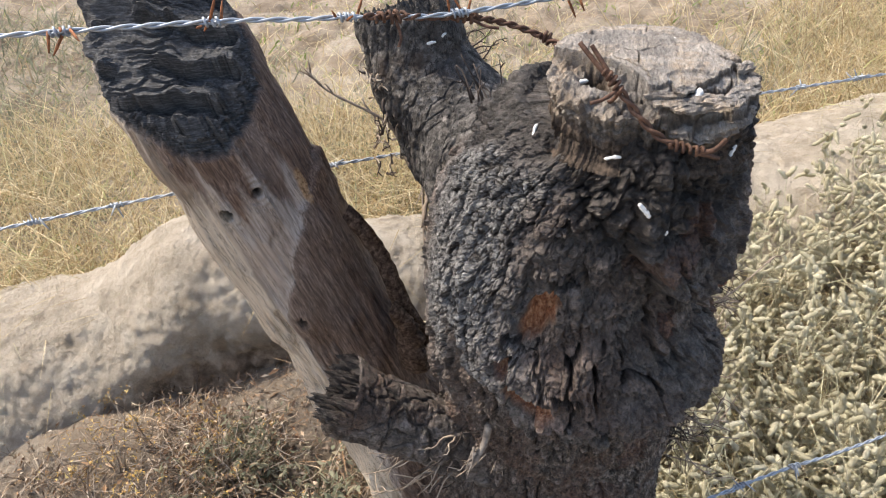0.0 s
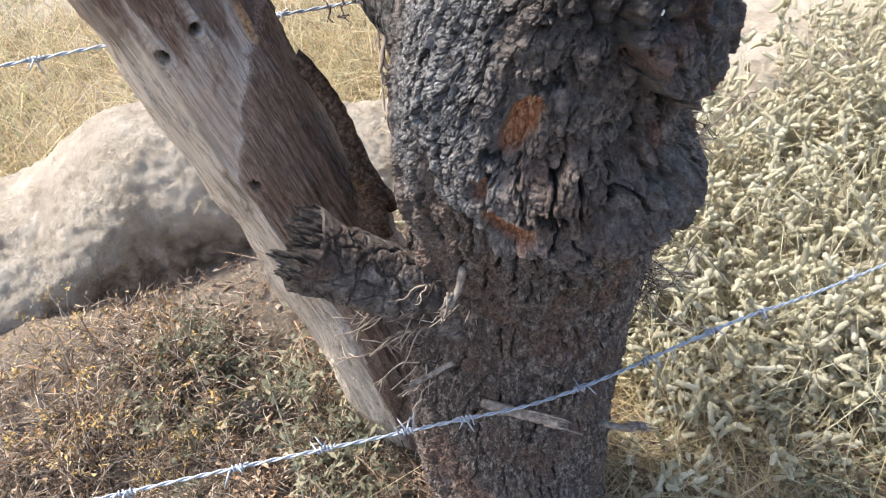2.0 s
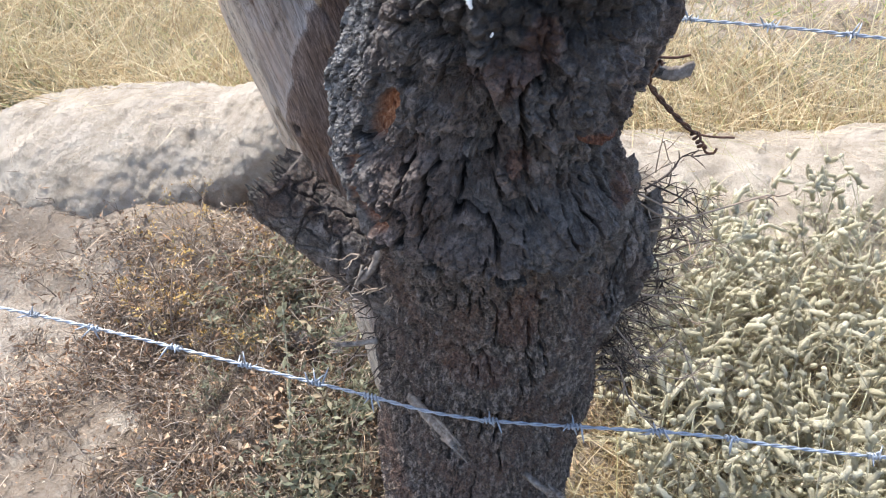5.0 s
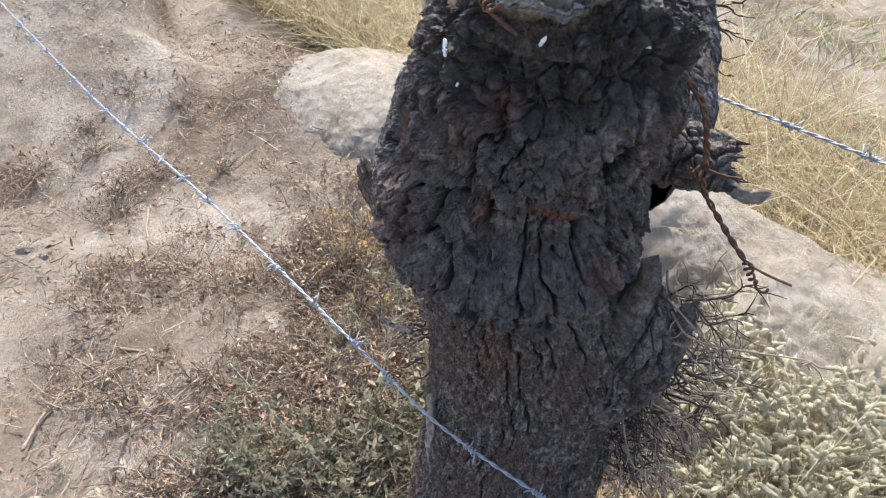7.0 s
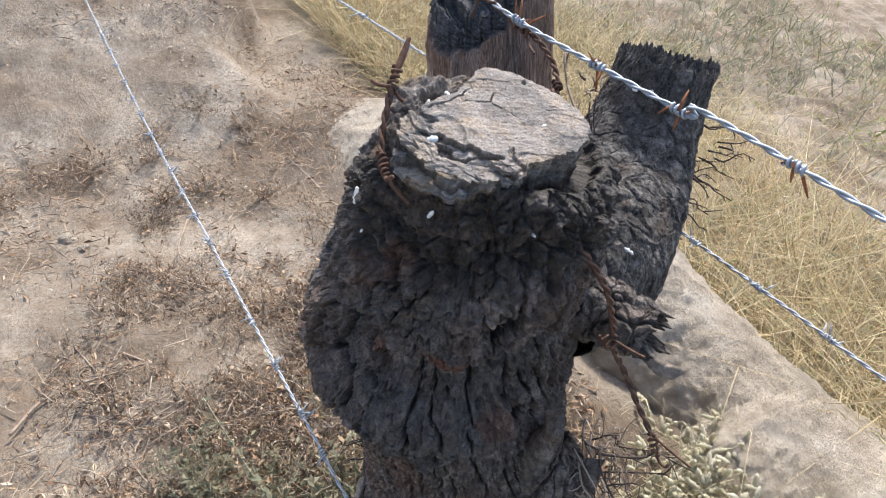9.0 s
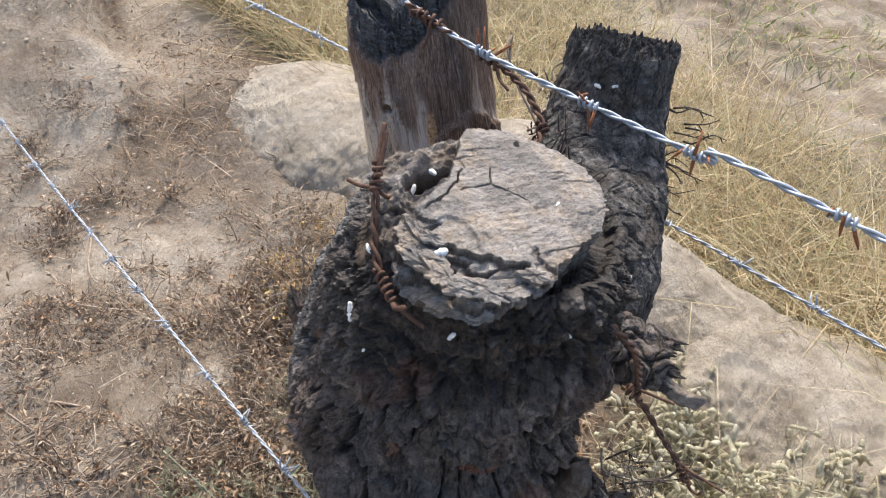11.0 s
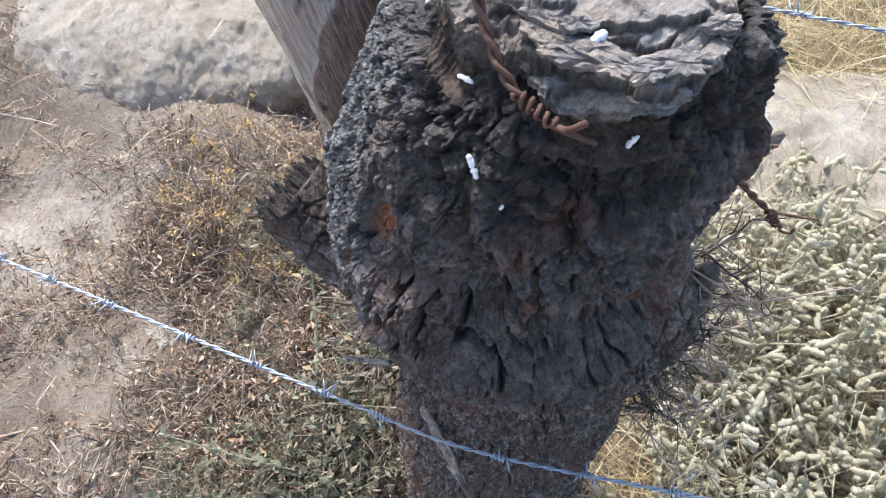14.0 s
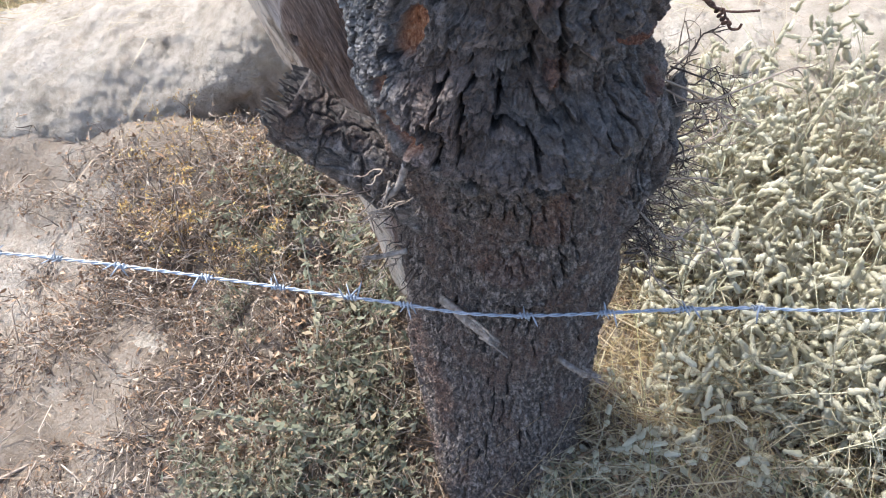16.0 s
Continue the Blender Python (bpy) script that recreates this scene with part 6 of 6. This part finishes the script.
def weed(name, at, seed, stems, spread, height, leaf, mats, label, category, group, leaves_per=10, upright=0.5, tips=None):
    """A small branching weed: stems, leaves and, where it has them, flower heads."""
    rng = np.random.RandomState(seed)
    root = empty(name, at, label, category, group)
    h, lv, fl = Heap(), [], []
    for _ in range(stems):
        ang = rng.uniform(0, 6.28)
        rad = spread * rng.uniform(0.3, 1)
        tip = np.array([rad * math.cos(ang), rad * math.sin(ang), height * rng.uniform(0.4, 1.0)])
        mid = tip * (0.5, 0.5, upright + rng.uniform(-0.15, 0.25)) + rng.normal(0, 0.012, 3)
        c = curve_points([np.zeros(3) + rng.normal(0, 0.008, 3) * (1, 1, 0), mid, tip], 9)
        h.add(*tube_arrays(c[::2], np.linspace(0.0016, 0.0007, 5), 3))
        for _ in range(3):
            i = rng.randint(2, 8)
            e = c[i] + rng.normal(0, 0.025, 3) + np.array([0, 0, 0.012])
            h.add(*tube_arrays(curve_points([c[i], (c[i] + e) / 2 + rng.normal(0, 0.003, 3), e], 3), [0.001, 0.0008, 0.0004], 3))
            lv += [e + rng.normal(0, 0.005, 3) for _ in range(leaves_per // 4)]
            if tips is not None:
                fl += [e + rng.normal(0, 0.006, 3) for _ in range(5)]
        for _ in range(leaves_per):
            lv.append(c[rng.randint(2, 9)] + rng.normal(0, 0.007, 3))
        if tips is not None:
            fl += [tip + rng.normal(0, 0.009, 3) for _ in range(9)]
    tagged(piece("stem_tangle", h.mesh("stem_tangle", mats[0]), root), kind="stuff")
    for nm, pts, mt, size in (("foliage", lv, mats[1], leaf), ("blossom", fl, tips, 0.0065)):
        if pts:
            p = np.array(pts)
            n = len(p)
            d = rng.normal(0, 1, (n, 3))
            d *= (rng.uniform(0.45, 1, n) * size / np.linalg.norm(d, axis=1))[:, None]
            w = np.cross(d, rng.normal(0, 1, (n, 3)))
            w *= (np.linalg.norm(d, axis=1) / np.linalg.norm(w, axis=1) * rng.uniform(0.15, 0.5, n))[:, None]
            v, q = quads_heap(p, d, w, rng.normal(0, 0.002, (n, 3)))
            tagged(piece(nm, mesh_np(nm, v, q, mt, False), root), kind="stuff")
    return root


def strew(first, count, where, seed, low=0.7, high=1.3):
    rng = random.Random(seed)
    for _ in range(count):
        x, y = where(rng)
        z = float(ground_height(np.array([x]), np.array([y]))[0])
        ob = copy_thing(first[rng.randrange(len(first))], Matrix.Identity(4))
        k = rng.uniform(low, high)
        ob.matrix_basis = Matrix.Translation((x, y, z)) @ Matrix.Rotation(rng.uniform(0, 6.28), 4, "Z") @ Matrix.Scale(k, 4)


def on_ground(x, y):
    return (x, y, float(ground_height(np.array([x]), np.array([y]))[0]))


DRY = [weed("dry_weed", on_ground(*at), 900 + k, 20, 0.15, 0.05, 0.0095, (TWIG, LITTER), "withered brown weed flat on the sand", "weed", "withered weeds", 7, 0.7) for k, at in enumerate([(-0.6, 0.75), (-0.42, 0.9), (-0.9, 0.6), (-0.3, 0.35), (-1.1, 0.5)])]
strew(DRY, 84, lambda r: (r.gauss(-0.5, 0.45), r.gauss(0.6, 0.3)), 1, 0.7, 1.4)
strew(DRY, 20, lambda r: (r.uniform(-2.2, -0.9), r.uniform(-0.2, 1.0)), 2)
strew(DRY, 40, lambda r: (r.uniform(0.25, 1.2), r.uniform(0.45, 0.85)), 3)
strew(DRY, 22, lambda r: (r.gauss(-0.5, 0.22), r.gauss(1.1, 0.12)), 9, 0.8, 1.5)
strew(DRY, 18, lambda r: (r.gauss(-0.2, 0.14), r.gauss(0.55, 0.15)), 8)
LEAFY = [weed("green_weed", on_ground(*at), 930 + k, 20, 0.14, 0.13, 0.014, (TWIG, GREEN), "low dusty green weed with small leaves", "weed", "green weeds", 15, 0.6) for k, at in enumerate([(-0.19, 0.72), (-0.24, 0.5), (-0.36, 0.42), (-0.1, 0.56)])]
strew(LEAFY, 13, lambda r: (r.gauss(-0.2, 0.13), r.gauss(0.54, 0.15)), 4)
strew(LEAFY, 8, lambda r: (r.uniform(-0.6, -0.2), r.uniform(0.75, 1.15)), 5)
strew(LEAFY, 2, lambda r: (r.uniform(0.3, 0.9), r.uniform(0.5, 0.75)), 6)
YELLOWS = [weed("yellow_flowered_weed", on_ground(*at), 960 + k, 7, 0.12, 0.26, 0.006, (TWIG, LITTER), "thin dry weed with small yellow flower heads", "weed", "yellow-flowered weeds", 3, 0.55, YELLOW) for k, at in enumerate([(-0.86, 1.12), (-0.55, 1.08), (-0.45, 0.98)])]
strew(YELLOWS, 10, lambda r: (r.uniform(-1.0, -0.3), r.uniform(0.85, 1.25)), 7, 0.6, 1.0)
strew(YELLOWS, 2, lambda r: (r.gauss(-0.74, 0.05), r.gauss(0.97, 0.05)), 17, 1.1, 1.4)


def stalk(at, top, seed):
    rng = np.random.RandomState(seed)
    at, top = np.array(at), np.array(top)
    root = empty("weed_stalk", tuple(at), "single thin green weed stalk with tiny leaves", "weed")
    h = Heap()
    c = curve_points([np.zeros(3), (top - at) * 0.5 + rng.normal(0, 0.01, 3), top - at], 24)
    h.add(*tube_arrays(c, np.linspace(0.0022, 0.0014, 24), 6))
    piece("stem", h.mesh("stem", FUZZ_STEM), root)
    p = c[rng.randint(3, 24, 60)] + rng.normal(0, 0.004, (60, 3))
    d = rng.normal(0, 1, (60, 3)) * 0.006
    v, q = quads_heap(p, d, np.cross(d, rng.normal(0, 1, (60, 3))) * 0.4, rng.normal(0, 0.001, (60, 3)))
    tagged(piece("foliage", mesh_np("foliage", v, q, GREEN, False), root), kind="stuff")


stalk(on_ground(-0.27, 0.72), (-0.28, 0.8, 0.36), 1)
stalk(on_ground(-0.13, 0.62), (-0.34, 0.42, 0.22), 2)


def lump(name, at, size, seed, label, mat):
    rng = np.random.RandomState(seed)
    n, m = 40, 26
    a, b = np.meshgrid(np.arange(n) * 2 * np.pi / n, np.linspace(-np.pi / 2, np.pi / 2, m))
    u = np.stack([np.cos(b) * np.cos(a), np.cos(b) * np.sin(a), np.sin(b)], -1).reshape(-1, 3)
    k = 1 + 0.35 * fbm(u * 1.6 + seed, 4, seed) + 0.08 * fbm(u * 7, 3, seed + 1)
    v = u * k[:, None] * np.array(size)
    ob = piece(name, mesh_np(name, v, grid_faces(n, m), mat))
    ob.location = at
    return tagged(ob, label, "stone", "stones on the sand")


for k, (x, y, sz) in enumerate([(-0.7, 0.66, (0.07, 0.05, 0.022)), (-0.77, 0.44, (0.07, 0.06, 0.014)), (-1.5, 0.1, (0.035, 0.03, 0.025)), (-1.43, 0.15, (0.025, 0.02, 0.02)), (0.96, 0.9, (0.05, 0.035, 0.03)), (0.86, 0.82, (0.03, 0.03, 0.02)), (-1.0, 0.9, (0.03, 0.025, 0.015))]):
    X, Y, Z = on_ground(x, y)
    lump("stone", (X, Y, Z + sz[2] * 0.45), sz, 40 + k, "pale sandy stone half sunk in the ground", ROCK)
X, Y, Z = on_ground(-0.405, 1.0)
flat = lump("stone", (X, Y, Z + 0.035), (0.045, 0.012, 0.045), 60, "thin grey stone standing on edge in the weeds", STICK)


def fallen(ctrl, r, seed):
    rng = np.random.RandomState(seed)
    pts = [np.array(on_ground(*c)) + (0, 0, 0.012 + rng.uniform(0, 0.015)) for c in ctrl]
    h = Heap()
    c = curve_points(pts, 30)
    h.add(*tube_arrays(c, np.linspace(r, r * 0.5, 30) * (1 + 0.1 * rng.normal(0, 1, 30)), 7))
    for _ in range(4):
        i = rng.randint(5, 28)
        e = c[i] + rng.normal(0, 0.03, 3) * (1, 1, 0.4)
        h.add(*tube_arrays(curve_points([c[i], e], 4), np.linspace(r * 0.5, r * 0.2, 4), 5))
    tagged(piece("fallen_branch", h.mesh("fallen_branch", TWIG)), "thin grey fallen branch on the sand", "branch", "fallen branches")


for k, (ctrl, r) in enumerate([([(-0.63, -0.03), (-0.74, 0.07), (-0.79, 0.32)], 0.005), ([(-1.07, 0.06), (-0.88, 0.14), (-0.69, 0.23)], 0.004), ([(-1.2, 1.0), (-0.9, 1.02), (-0.6, 0.98)], 0.004), ([(-0.75, 0.85), (-0.55, 0.9), (-0.35, 0.88)], 0.003),
                               ([(-0.5, 1.1), (-0.35, 1.0), (-0.2, 0.98)], 0.005), ([(-0.85, 0.25), (-0.72, 0.4), (-0.66, 0.52)], 0.004), ([(0.5, 0.6), (0.7, 0.72), (0.95, 0.7)], 0.004), ([(0.42, 0.62), (0.6, 0.85), (0.85, 0.95)], 0.004), ([(-1.5, 0.5), (-1.3, 0.45), (-1.15, 0.5)], 0.004)]):
    fallen(ctrl, r, 70 + k)
